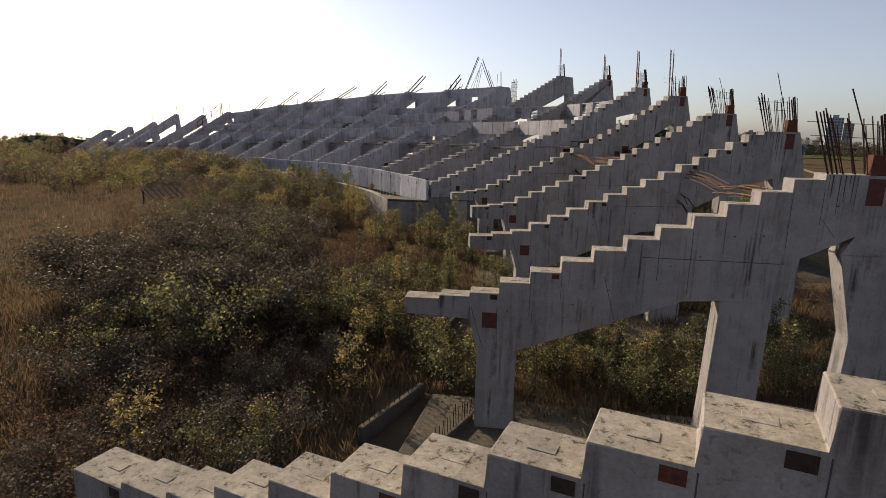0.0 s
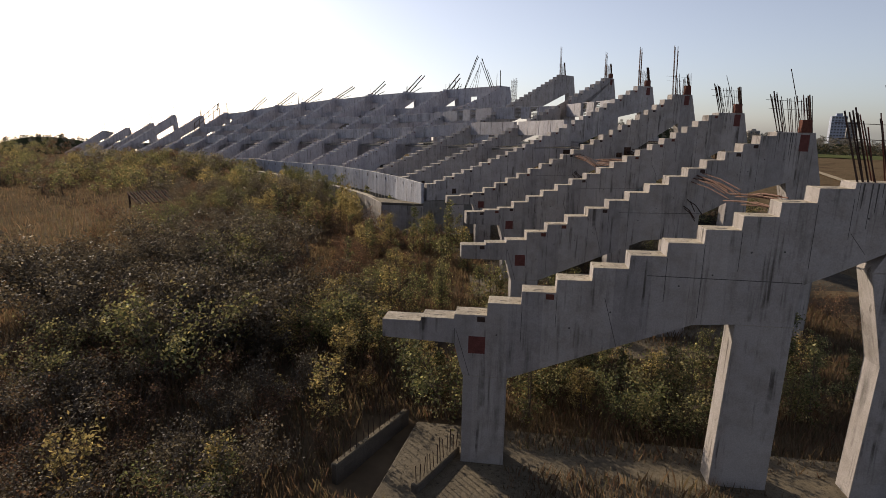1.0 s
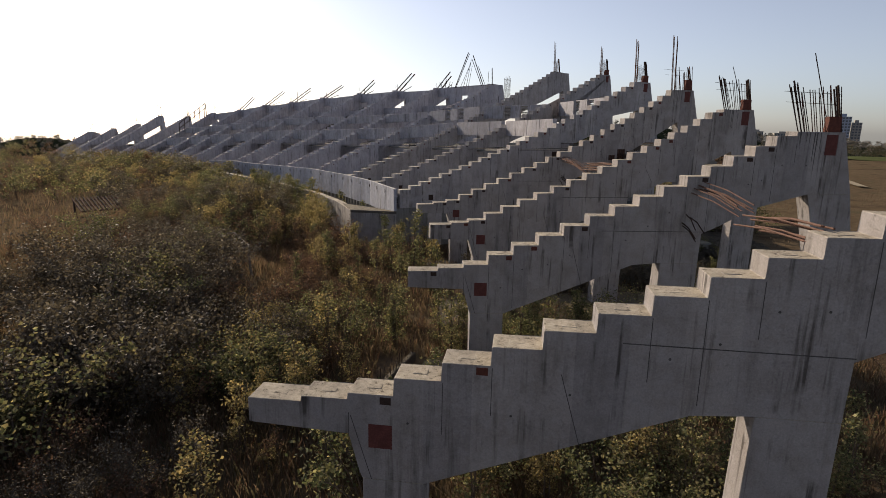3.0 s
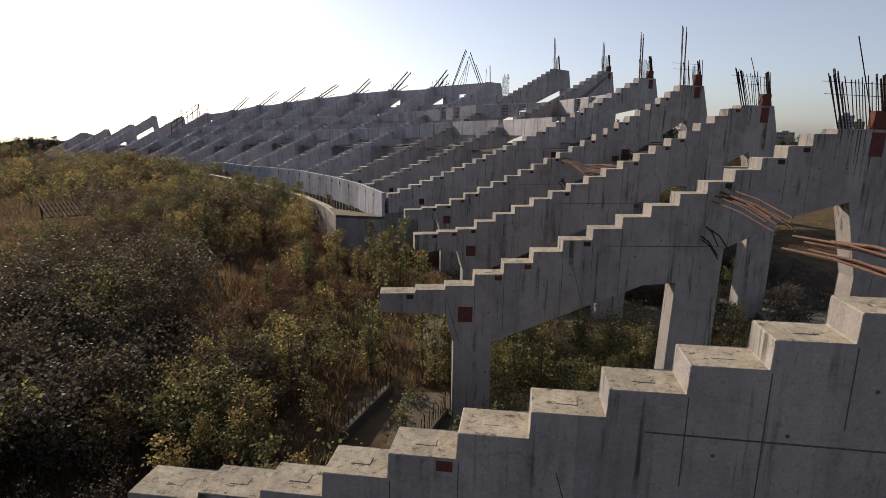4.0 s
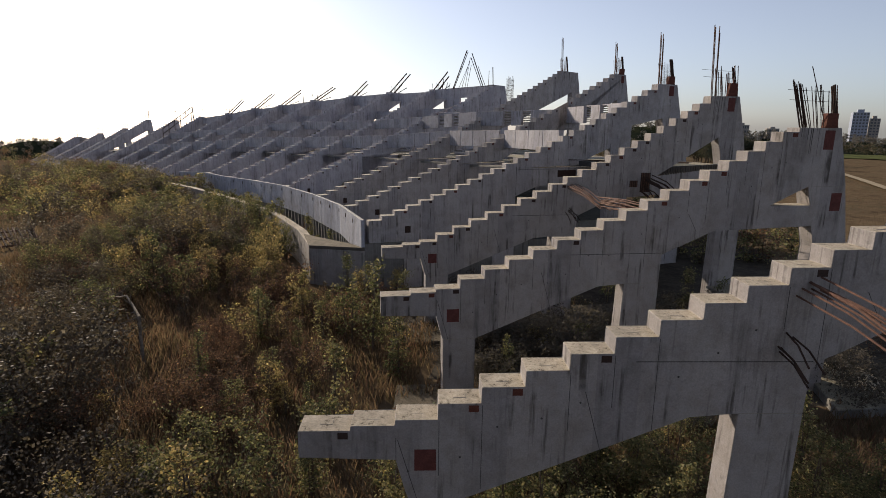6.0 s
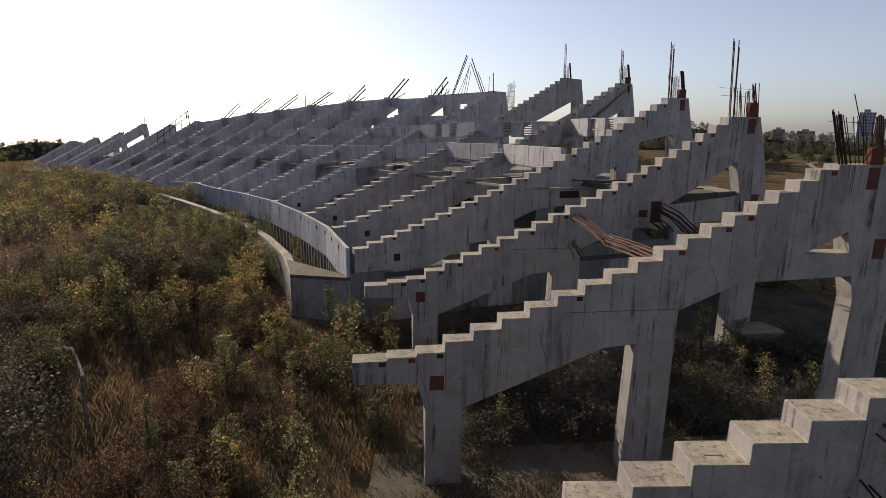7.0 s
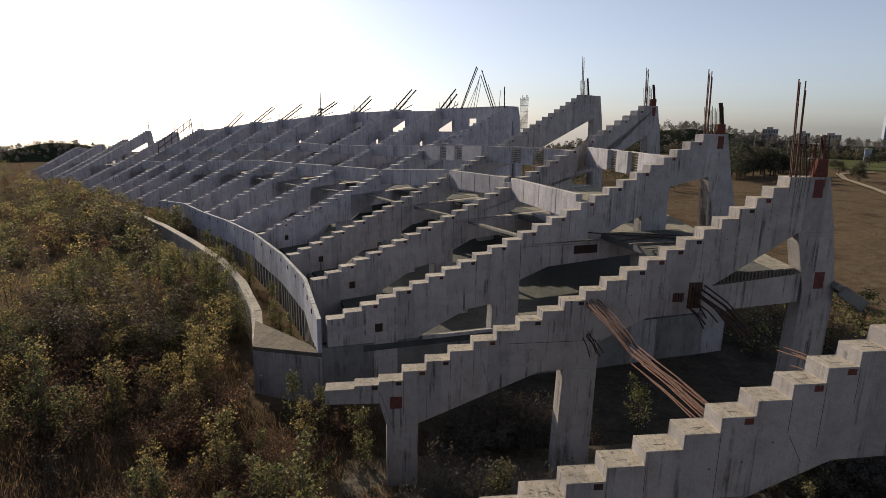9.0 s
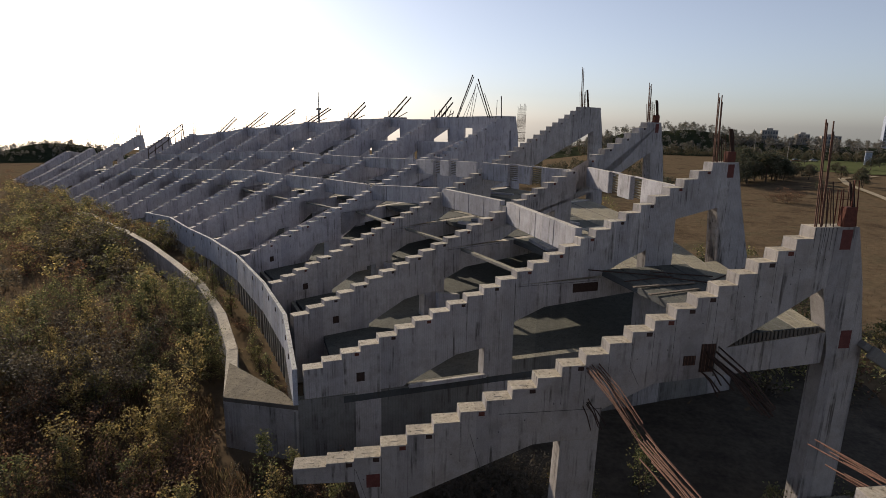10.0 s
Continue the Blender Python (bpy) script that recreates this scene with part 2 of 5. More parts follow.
def extruded(points, v0, v1, bev=0.0, bm=None):
    """A polygon of (u, z) points, in order, made a solid between v0 and v1."""
    own = bm is None
    bm = bm or bmesh.new()
    front = [bm.verts.new((u, v0, z)) for u, z in points]
    back = [bm.verts.new((u, v1, z)) for u, z in points]
    n = len(points)
    area = sum(points[i][0] * points[(i + 1) % n][1] - points[(i + 1) % n][0] * points[i][1] for i in range(n))
    if area < 0:
        front, back = front[::-1], back[::-1]
    fs = [bm.faces.new(front), bm.faces.new(back[::-1])]
    for i in range(n):
        fs.append(bm.faces.new((front[(i + 1) % n], front[i], back[i], back[(i + 1) % n])))
    if bev and own:
        bmesh.ops.bevel(bm, geom=list(bm.edges), offset=bev, segments=1, affect="EDGES", clamp_overlap=True)
    if own:
        bmesh.ops.triangulate(bm, faces=[f for f in bm.faces if len(f.verts) > 4])
        bmesh.ops.recalc_face_normals(bm, faces=list(bm.faces))
    return bm


def prism(plan, z0, z1, bev=0.0):
    """A plan polygon of (x, y) points made a solid between two heights (numbers, or one pair a point)."""
    bm = bmesh.new()
    zz = [(z0, z1)] * len(plan) if not isinstance(z0, (list, tuple)) else list(zip(z0, z1))
    lo = [bm.verts.new((p[0], p[1], z[0])) for p, z in zip(plan, zz)]
    hi = [bm.verts.new((p[0], p[1], z[1])) for p, z in zip(plan, zz)]
    n = len(plan)
    bm.faces.new(lo), bm.faces.new(hi)
    for i in range(n):
        bm.faces.new((lo[i], lo[(i + 1) % n], hi[(i + 1) % n], hi[i]))
    bmesh.ops.recalc_face_normals(bm, faces=list(bm.faces))
    if bev:
        bmesh.ops.bevel(bm, geom=list(bm.edges), offset=bev, segments=1, affect="EDGES", clamp_overlap=True)
    bmesh.ops.triangulate(bm, faces=[f for f in bm.faces if len(f.verts) > 4])
    return bm


def box(x0, x1, y0, y1, z0, z1, bev=0.0):
    return prism([(x0, y0), (x1, y0), (x1, y1), (x0, y1)], z0, z1, bev)


def rod(bm, a, b, r=0.012, sides=5, r2=None):
    """A straight bar from a to b, added to bm."""
    a, b = Vector(a), Vector(b)
    q = (b - a).to_track_quat("Z", "Y")
    ring = []
    for p, rr in ((a, r), (b, r if r2 is None else r2)):
        ring.append([bm.verts.new(p + q @ Vector((rr * math.cos(k * math.tau / sides), rr * math.sin(k * math.tau / sides), 0))) for k in range(sides)])
    for k in range(sides):
        bm.faces.new((ring[0][k], ring[0][(k + 1) % sides], ring[1][(k + 1) % sides], ring[1][k]))
    bm.faces.new(ring[0][::-1]), bm.faces.new(ring[1])
    return bm


def bar(a, b, r=0.012, sides=5):
    return rod(bmesh.new(), a, b, r, sides)


# ---- the frames of the stand ----
THICK = 0.62
# place of each near frame (x, y), its turn, and its number of treads
NEAR = [(-2.80, -9.31, -0.315, 12), (0.10, 0.03, -0.006, 14), (1.17, 9.19, 0.179, 17), (0.61, 17.35, 0.287, 20), (-1.43, 25.37, 0.327, 23)]
RISE, FOLD = 0.3334, 0.00975


def tread_u(n):
    return {1: -2.29, 2: -1.32}.get(n, 0.30 + (n - 4) * 0.8 - FOLD * max(0, n - 8) ** 2)


def tread_z(n):
    return {1: 3.84, 2: 3.95}.get(n, 4.41 + (n - 4) * RISE - 0.0006 * max(0, n - 8) ** 2)


def local(ox, oy, a):
    return Matrix.Translation((ox, oy, 0)) @ Matrix.Rotation(a, 4, "Z")


def starter_bars(parent, rng, u0, u1, z, count, tall, lean=0.0, r=0.014, mat=None, name="rebar"):
    """Bars that stick up out of the head of a frame."""
    for i in range(count):
        u = u0 + (u1 - u0) * (i + 0.5 * rng.random()) / max(1, count - 1)
        v = rng.choice((0.07, THICK - 0.07, THICK * 0.5))
        h = tall * rng.uniform(0.75, 1.0)
        part(name, bar((u, v, z - 0.05), (u + lean * h + rng.uniform(-.05, .05), v + rng.uniform(-.05, .05), z + h), r, 4), mat or DARKRUST, parent)


def near_frame(i):
    ox, oy, a, N = NEAR[i]
    rng = random.Random(i + 5)
    steep = 0.0017 if i == 4 else 0.0

    def tu(n):
        return tread_u(n) + steep * max(0, n - 8) ** 2

    def tz(n):
        if n == N and 0 < i < 4:
            return tread_z(n - 1) + 0.15
        return tread_z(n) + steep * max(0, n - 8) ** 2 + (0.0, 0.0, 0.08, 0.2, 0.05)[i] * max(0, 10 - n) / 9

    lift = (0.07, 0.0, 0.02, 0.04, 0.0)[i]
    ob = thing("stepped_frame", local(ox, oy, a) @ Matrix.Translation((0, 0, lift)), "grey concrete stepped grandstand frame on three legs, rusty rebar on top", "grandstand frame", "stepped frames")
    U, zt = tu(N), tz(N)
    tied = i >= 3
    uo, tt = (10.95, 6.87) if i == 3 else (11.2, 7.14)
    grade = 0.0 if i == 3 else 0.108              # slope of the tie beam
    pts = []
    for n in range(1, N + 1):
        if n > 1:
            pts.append((tu(n), tz(n - 1)))
        pts.append((tu(n), tz(n)))
    top_leg = (U + 0.62, zt - 1.95)
    pts += [(U + 1.55, zt), (U + 2.05, zt - 1.95), top_leg, *([(uo, tt)] if tied else [(8.85, 6.1), (7.75, 5.5)]), (7.17, 5.24), (7.17, 4.25), (5.93, 4.25), (5.0, 4.19), (0.84, 2.5), (-0.26, 2.5), (-0.30, 2.62), (-0.48, 3.34), (-2.29, 3.38)]
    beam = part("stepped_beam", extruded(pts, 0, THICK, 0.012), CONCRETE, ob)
    part("front_column", extruded([(-0.25, 2.5), (0.83, 2.5), (0.83, -0.6), (-0.25, -0.6)], 0.004, THICK - 0.004, 0.015), CONCRETE, ob)
    part("middle_leg", extruded([(5.93, 4.25), (7.17, 4.25), (7.10, -0.6), (5.78, -0.6)], 0.004, THICK - 0.004, 0.015), CONCRETE, ob)
    kz = zt - 4.1
    part("rear_leg", extruded([top_leg, (U + 2.05, zt - 1.95), (U + 2.45, kz), (U + 2.35, -0.6), (U + 1.0, -0.6), (U + 1.15, kz)], 0.004, THICK - 0.004, 0.015), CONCRETE, ob)
    if tied:
        part("tie_beam", extruded([(7.15, 6.6), (7.15, 5.3), (8.5, 6.02), (U + 1.0, 6.14 + 0.5 * grade * (U - 8.0)), (U + 1.0, tt + grade * (U + 1.0 - uo)), (uo, tt), (uo - 0.6, tt - 0.1)], 0.006, THICK - 0.006, 0.012), CONCRETE, ob)
    # painted marks and plates
    part("paint_mark", box(-0.14, 0.27, -0.004, 0.01, 3.1, 3.54), REDPAINT, beam, "faded red painted square")
    part("paint_mark", box(U + 0.95, U + 1.33, -0.004, 0.01, zt - 0.72, zt - 0.08), REDPAINT, beam, "faded red painted square")
    part("head_box", box(U + 0.95, U + 1.36, -0.01, 0.22, zt, zt + (0.62 if i == 4 else 0.48), 0.01), PLATE, ob, "rusty red steel form box on the head")
    if tied:
        part("paint_mark", box(U + 1.55, U + 1.95, -0.002, 0.012, tt - 0.2, tt + 0.42), REDPAINT, beam, "faded red painted square")
    for n in range(1, N):
        w = tu(n + 1)
        if i == 0 or rng.random() < 0.4:
            part("anchor_plate", box(w - 0.24, w - 0.05, -0.006, 0.01, tz(n) - 0.16, tz(n) - 0.03), rng.choice((PLATE, DARKPLATE, DARKPLATE, DARKPLATE)), beam)
        m = 0.5 * (tu(n) + w)
        part("lifting_plate", box(m - 0.12, m + 0.12, 0.24, 0.40, tz(n) - 0.01, tz(n) + rng.choice((0.004, 0.006, 0.008)), 0.003), CONCRETE, beam)
    for n in range(3, N + 1):
        if rng.random() < 0.75:
            u = tu(n) + 0.01
            low = max(2.5, 2.36 + 0.42 * (u - 0.94)) if u < 5.1 else 4.3 if u < 7.3 else 5.1 + 0.5 * (u - 7.3)
            bot = lerp(tz(n) - 0.4, low + 0.1, rng.uniform(0.3, 1.0))
            part("form_joint", box(u, u + 0.012, -0.002, 0.01, bot, tz(n) - RISE - 0.02), STAIN, beam)
        if rng.random() < 0.7:
            u, z = tu(n) + rng.uniform(0.2, 0.6), tz(n) - rng.uniform(0.7, 1.2)
            bm = bmesh.new()
            rod(bm, (u, -0.003, z), (u, 0.02, z), 0.022, 7)
            part("tie_hole", bm, STAIN, beam)
    part("pour_joint", box(3.9, 7.2, -0.004, 0.01, 5.28, 5.297), STAIN, beam)
    for u0, z0, u1, z1 in ((-0.46, tz(3) - 0.4, -0.1, 2.5), (3.0, 4.7, 3.35, 3.5), (8.0, tz(14) - 1.1, 8.35, 6.0)):
        bm = extruded([(u0, z0), (u0 + 0.014, z0), (u1 + 0.014, z1), (u1, z1)], -0.002, 0.01)
        part("crack", bm, STAIN, beam)
    for j in range(7):
        u, w = U + 0.03 + 0.12 * j + rng.uniform(-.05, .05), rng.uniform(0.012, 0.04)
        z = zt - rng.uniform(0.25, 1.5) * rng.uniform(0.5, 1)
        part("rust_streak", extruded([(u, zt - 0.02), (u + w, zt - 0.02), (u + 0.6 * w, z), (u + 0.3 * w, z)], -0.002 - 0.0003 * j, 0.01), STAIN, beam)
    # starter bars: a dense bundle over the last tread, then a fan of single bars
    lean = 0.16 if i == 4 else 0.33
    for j in range(9):
        u, v, h = U + 0.06 + 0.035 * j, 0.07 + 0.06 * (j % 3), rng.uniform(1.33, 1.55)
        if i < 4:
            part("rebar", bar((u, v, zt - 0.05), (u - lean * h + rng.uniform(-.05, .05), v + rng.uniform(-.03, .03), zt + h), 0.018, 4), DARKRUST, ob)
    for j in range(13):
        f = j / 12
        u, v, h = U + 0.42 + 1.05 * f, (0.08, 0.3, THICK - 0.08)[j % 3], rng.uniform(1.1, 1.45)
        part("rebar", bar((u, v, zt - 0.05), (u - lerp(lean, 0.5 * lean, f) * h + rng.uniform(-.08, .08), v + rng.uniform(-.05, .05), zt + h), 0.02 if i == 4 else 0.016, 4), rng.choice((RUST, PLATE, DARKRUST)), ob)
    for u in (U + 1.36, U + 1.42, U + 1.48):
        part("rebar", bar((u, 0.12, zt - 0.05), (u - 0.24 * 1.4, 0.12, zt + rng.uniform(1.3, 1.45)), 0.028, 5), DARKRUST, ob)
    if i >= 4:
        for u, h in ((U + 0.08, 3.25), (U + 0.14, 3.15), (U + 0.27, 3.2), (U + 0.31, 2.9)):
            part("rebar", bar((u, 0.1, zt - 0.6), (u - 0.06 * h + rng.uniform(-.05, .05), 0.1, zt + h), 0.022, 5), RUST, ob)
    else:
        part("rebar", bar((U + 1.3, 0.4, zt - 0.05), (U + 0.45, 0.4, zt + (1.9, 2.0, 2.4, 2.0)[i]), 0.018, 4), DARKRUST, ob)
    for zz in (0.9, 1.22):
        part("tie_wire", bar((U - 0.35 * zz - 0.15, 0.1, zt + zz), (U + 1.4 - 0.12 * zz, 0.1, zt + zz - 0.06), 0.007, 4), DARKRUST, ob)
    return ob


FRAMES = [near_frame(i) for i in range(len(NEAR))]

# the far frames stand on the ring floor: front (x, y), turn, height of the first tread, slope, bend, length of the stepped run
FAR = [(-5.97, 30.76, 0.507, 4.03, 0.324, 0.0049, 19.6), (-9.24, 36.90, 0.757, 3.94, 0.311, 0.0025, 27.0),
       (-13.16, 42.20, 0.919, 3.93, 0.300, 0.0020, 31.9), (-18.61, 48.64, 1.054, 3.84, 0.295, 0.0016, 33.2),
       (-24.58, 54.72, 1.158, 3.59, 0.296, 0.0011, 32.8), (-30.49, 59.97, 1.237, 3.36, 0.297, 0.0011, 33.2),
       (-35.92, 64.99, 1.310, 3.30, 0.297, 0.0011, 32.6), (-42.15, 69.19, 1.374, 2.90, 0.295, 0.0012, 31.8),
       (-48.69, 73.18, 1.424, 2.39, 0.291, 0.0011, 31.8), (-55.01, 77.62, 1.468, 1.98, 0.289, 0.0011, 31.6),
       (-61.64, 82.15, 1.505, 1.48, 0.284, 0.0010, 30.9), (-68.87, 86.64, 1.543, 1.13, 0.281, 0.0010, 30.2),
       (-76.31, 91.37, 1.579, 0.85, 0.275, 0.0010, 29.0), (-84.26, 96.10, 1.639, 1.00, 0.280, 0.0010, 28.4),
       (-90.94, 101.82, 1.671, 0.56, 0.274, 0.0009, 24.0), (-98.5, 107.0, 1.70, 0.50, 0.274, 0.0009, 20.0),
       (-106.5, 112.0, 1.73, 0.40, 0.274, 0.0009, 17.0)]
LEG = 9.35                                       # outer edge of the middle leg, from the front tip


def far_z(k, u):
    drop = 0.72 if k == 3 and u > 21.5 else 0.0   # the upper flight of the fourth frame sits lower
    return FAR[k][3] + FAR[k][4] * u + FAR[k][5] * max(0.0, u) ** 2 - drop


def floor_z(k):
    return FAR[k][3] - 1.3


def tie_z(k):
    """Underside of the tie beam."""
    return far_z(k, 10.8) - 2.35


def far_steps(k):
    run = FAR[k][6]
    n = round(run / (0.78 if k == 0 else 0.88))
    return [(run * i / n, far_z(k, run * i / n)) for i in range(n + 1)]


def far_flat(k):
    return 1.6 if k < 2 else 3.3 if k == 2 else 3.1 if k == 3 else 5.0 if k < 6 else 3.0 if k < 11 else 1.5


def far_frame(k):
    ox, oy, a, z0, _, _, run = FAR[k]
    rng = random.Random(50 + k)
    ob = thing("stepped_frame", local(ox, oy, a), "grey cast-concrete stepped grandstand frame rising from the ring floor", "grandstand frame", "stepped frames")
    body = BOARDED if k < 3 else PALE
    pts = []
    last = None
    for u, z in far_steps(k):
        if k == 1 and 19.6 < u < 21.4:           # the gap where the gangway cuts the steps
            z = far_z(1, 19.6) - 1.7
        if last is not None:
            pts.append((u, last))
        pts.append((u, z))
        last = z
    z1, zf, tie = far_z(k, run), floor_z(k), tie_z(k)
    end, low, um = run + far_flat(k), z1 - (2.2 if k < 3 else 1.65 if k == 3 else 1.25 if k < 6 else 2.3), LEG
    foot = zf if k == 0 else max(-0.5, zf - 2.5)
    up = 1.15 if k == 0 else 1.3                 # depth of the tie beam
    # the soffit of the rising beam, from the tie beam to the head
    u1 = um + 4.3
    rise = [(u1, tie + up + 0.12), (u1 + 1.3, tie + up + 0.75), (u1 + 2.5, tie + up + 1.2)]
    col = (u1 + 2.55, u1 + 4.1) if k == 0 else (18.2, 19.7) if k < 3 else (17.6, 19.0)
    c0, c1 = far_z(k, col[0]) - 1.95, far_z(k, col[1]) - 1.75
    soffit = [(end - 1.0, low), (col[1], c1), (col[0], c0), *rise[::-1]] if k == 0 else [(end - 1.0, low), (col[1] + 3.2, max(c1 + (-0.15 if k in (4, 5) else 0.55), tie + up)), (col[1], c1 - 0.2), (col[0], c0 - 0.2), rise[1], rise[0]]
    pts += [(end, z1), (end + 0.55, low), *soffit, (um, tie + up), (um, tie - 0.6), (um, zf + 1.35), (um - 1.4, zf + 1.35), (6.6, zf + 1.2), (4.3, zf + 0.12), (4.2, foot), (0.0, foot)]
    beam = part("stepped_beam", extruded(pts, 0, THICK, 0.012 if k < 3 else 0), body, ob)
    part("front_column", extruded([(2.1, foot), (3.2, foot), (3.2, -0.6), (2.1, -0.6)], 0.004, THICK - 0.004), body, ob)
    part("middle_leg", extruded([(um - 1.4, zf + 1.35), (um, zf + 1.35), (um + 0.05, -0.5), (um - 1.5, -0.5)], 0.004, THICK - 0.004, 0.012 if k < 3 else 0), body, ob)
    part("inner_column", extruded([(col[0], c0 - (0.2 if k else 0)), (col[1], c1 - (0.2 if k else 0)), (col[1] + 0.1, -0.5), (col[0], -0.5)], 0.004, THICK - 0.004, 0.012 if k < 3 else 0), body, ob)
    part("rear_leg", extruded([(end - 1.0, low), (end + 0.55, low), (end + 1.5, tie + up), (end + 1.4, -0.5), (end - 0.1, -0.5), (end - 0.1, tie + up)], 0.004, THICK - 0.004), body, ob)
    part("tie_beam", extruded([(um, tie + up - 0.01), (um, tie - 0.6), (um + 1.5, tie), (col[0], tie + 0.35), (col[0], tie + up + 0.05), (u1, tie + up)], 0.006, THICK - 0.006, 0.012 if k < 3 else 0), body, ob)
    part("tie_beam", extruded([(col[1], tie + up + 0.05), (col[1], tie + 0.35), (end - 0.1, tie + 0.45), (end - 0.1, tie + up + 0.1)], 0.006, THICK - 0.006), body, ob)
    if k in (3, 6, 10):
        part("infill_wall", extruded([(end - 1.0, low - 0.01), (col[1] + 3.2, max(c1 + 0.55, tie + up) - 0.01), (col[1] + 3.2, tie + up + 0.3), (end - 0.6, tie + up + 0.3)], 0.12, THICK - 0.12), PALE if k == 3 else PLINTH, ob, "grey infill wall under the rising beam")
    if k < 4:
        part("paint_mark", box(2.15, 2.5, -0.004, 0.01, zf + 0.5, zf + 0.9), DARKPLATE, beam, "dark brown painted square")
        part("pour_joint", box(um - 0.01, um + 0.012, -0.006, 0.01, tie - 0.5, far_z(k, um) - 0.5), STAIN, beam)
        part("pour_joint", box(um + 0.1, u1, -0.006, 0.01, tie + up - 0.1, tie + up - 0.085), STAIN, beam)
        for u in (11.5, 12.3, 14.6, 16.2, 18.9):
            z = far_z(k, u) - rng.uniform(0.4, 0.6)
            part("form_joint", box(u, u + 0.012, -0.003, 0.01, max(tie + up + 0.2, z - rng.uniform(0.7, 1.5)), z), STAIN, beam)
        for u, z in far_steps(k)[2::2]:
            part("anchor_plate", box(u + 0.52, u + 0.70, -0.006, 0.01, z - 0.16, z - 0.03), rng.choice((PLATE, DARKPLATE)), beam)
    if k == 0:
        part("rust_stain", box(12.3, 13.65, -0.006, 0.01, tie + 0.55, tie + 0.98), DARKPLATE, beam, "dark rusty steel plate in the beam")
        part("sill_bar", box(4.4, 8.0, -0.16, -0.002, zf - 0.06, zf + 0.12, 0.02), PANEL, ob, "pale concrete kerb under the opening")
    if k < 2:
        part("paint_mark", box(run + 0.95, run + 1.35, -0.004, 0.01, z1 - 0.75, z1 - 0.1), REDPAINT, beam, "faded red painted square")
        part("head_box", box(run + 0.85, run + 1.35, -0.01, 0.25, z1, z1 + 0.52, 0.01), PLATE, ob, "rusty red steel form box on the head")
    if k < 3:
        tall = (3.25, 2.8, 3.6)[k]
        for u, h in ((run + 0.08, tall), (run + 0.14, tall - 0.2), (run + 0.27, tall - 0.1), (run + 0.33, tall - 0.4)):
            part("rebar", bar((u, 0.1, z1 - 0.05), (u - 0.05 * h + rng.uniform(-.05, .05), 0.1, z1 + h), 0.026, 5), RUST, ob)
        for j in range(13):
            u, h = run + 0.35 + 0.085 * j, rng.uniform(1.15, 1.5)
            part("rebar", bar((u, 0.1 + 0.2 * (j % 3), z1 - 0.05), (u - 0.16 * h, 0.1 + 0.2 * (j % 3), z1 + h), 0.018, 4), rng.choice((RUST, DARKRUST)), ob)
        for u in (run + 1.28, run + 1.36, run + 1.44):
            part("rebar", bar((u, 0.12, z1 - 0.05), (u - 0.4, 0.12, z1 + 1.6), 0.05, 5), DARKRUST, ob)
    elif k == 3:
        for j in range(9):
            u = end + 0.9 + 0.22 * j
            part("rebar", bar((u, 0.3, z1 - 3.0), (u, 0.3, z1 + rng.uniform(0.9, 1.7)), 0.03, 4), DARKRUST, ob)
        for j in range(6):
            part("rebar", bar((end + 0.8, 0.3, z1 - 2.6 + 0.7 * j), (end + 2.8, 0.3, z1 - 2.6 + 0.7 * j), 0.02, 4), DARKRUST, ob)
    elif k < 11:
        reach, tall = {4: (2.2, 2.4), 5: (3.3, 3.1), 6: (2.8, 2.3), 7: (4.4, 2.5), 8: (4.4, 2.8), 9: (4.4, 3.0), 10: (3.6, 3.0)}[k]
        for j in range(4):
            g, u = (1.0, 0.85, 0.5, 0.4)[j] * rng.uniform(0.9, 1.05), run + 0.7 + 0.45 * j
            part("inclined_bar", bar((u, 0.3 - 0.5 * (j % 3), z1 - 0.05), (u + 0.2, 0.3 - 0.5 * (j % 3) - reach * g, z1 + tall * g * (1.0 if j != 2 else 0.5)), 0.095 if j < 2 else 0.06, 5), DARKRUST, ob)
        starter_bars(ob, rng, run + 0.6, run + 2.4, z1, 5, 1.1, 0.0, 0.03)
    else:
        starter_bars(ob, rng, run + 0.2, run + 1.4, z1, 4, 2.6, 0.0, 0.04)
    return ob


for k in range(len(FAR)):
    FRAMES.append(far_frame(k))


def at_frame(k, u, v, z=0.0):
    ox, oy, a = FAR[k][:3]
    return Vector((ox + u * math.cos(a) - v * math.sin(a), oy + u * math.sin(a) + v * math.cos(a), z))


# ---- ring walls between the far frames ----
def strip(p, q, thick, z0p, z1p, z0q, z1q, bev=0.0):
    """A straight wall from p to q in plan, with its own heights at both ends, its thickness to the left of p to q."""
    d = (Vector((q[0], q[1])) - Vector((p[0], p[1]))).normalized()
    nrm = Vector((-d.y, d.x)) * thick
    return prism([(p[0], p[1]), (q[0], q[1]), (q[0] + nrm.x, q[1] + nrm.y), (p[0] + nrm.x, p[1] + nrm.y)], [z0p, z0q, z0q, z0p], [z1p, z1q, z1q, z1p], bev)


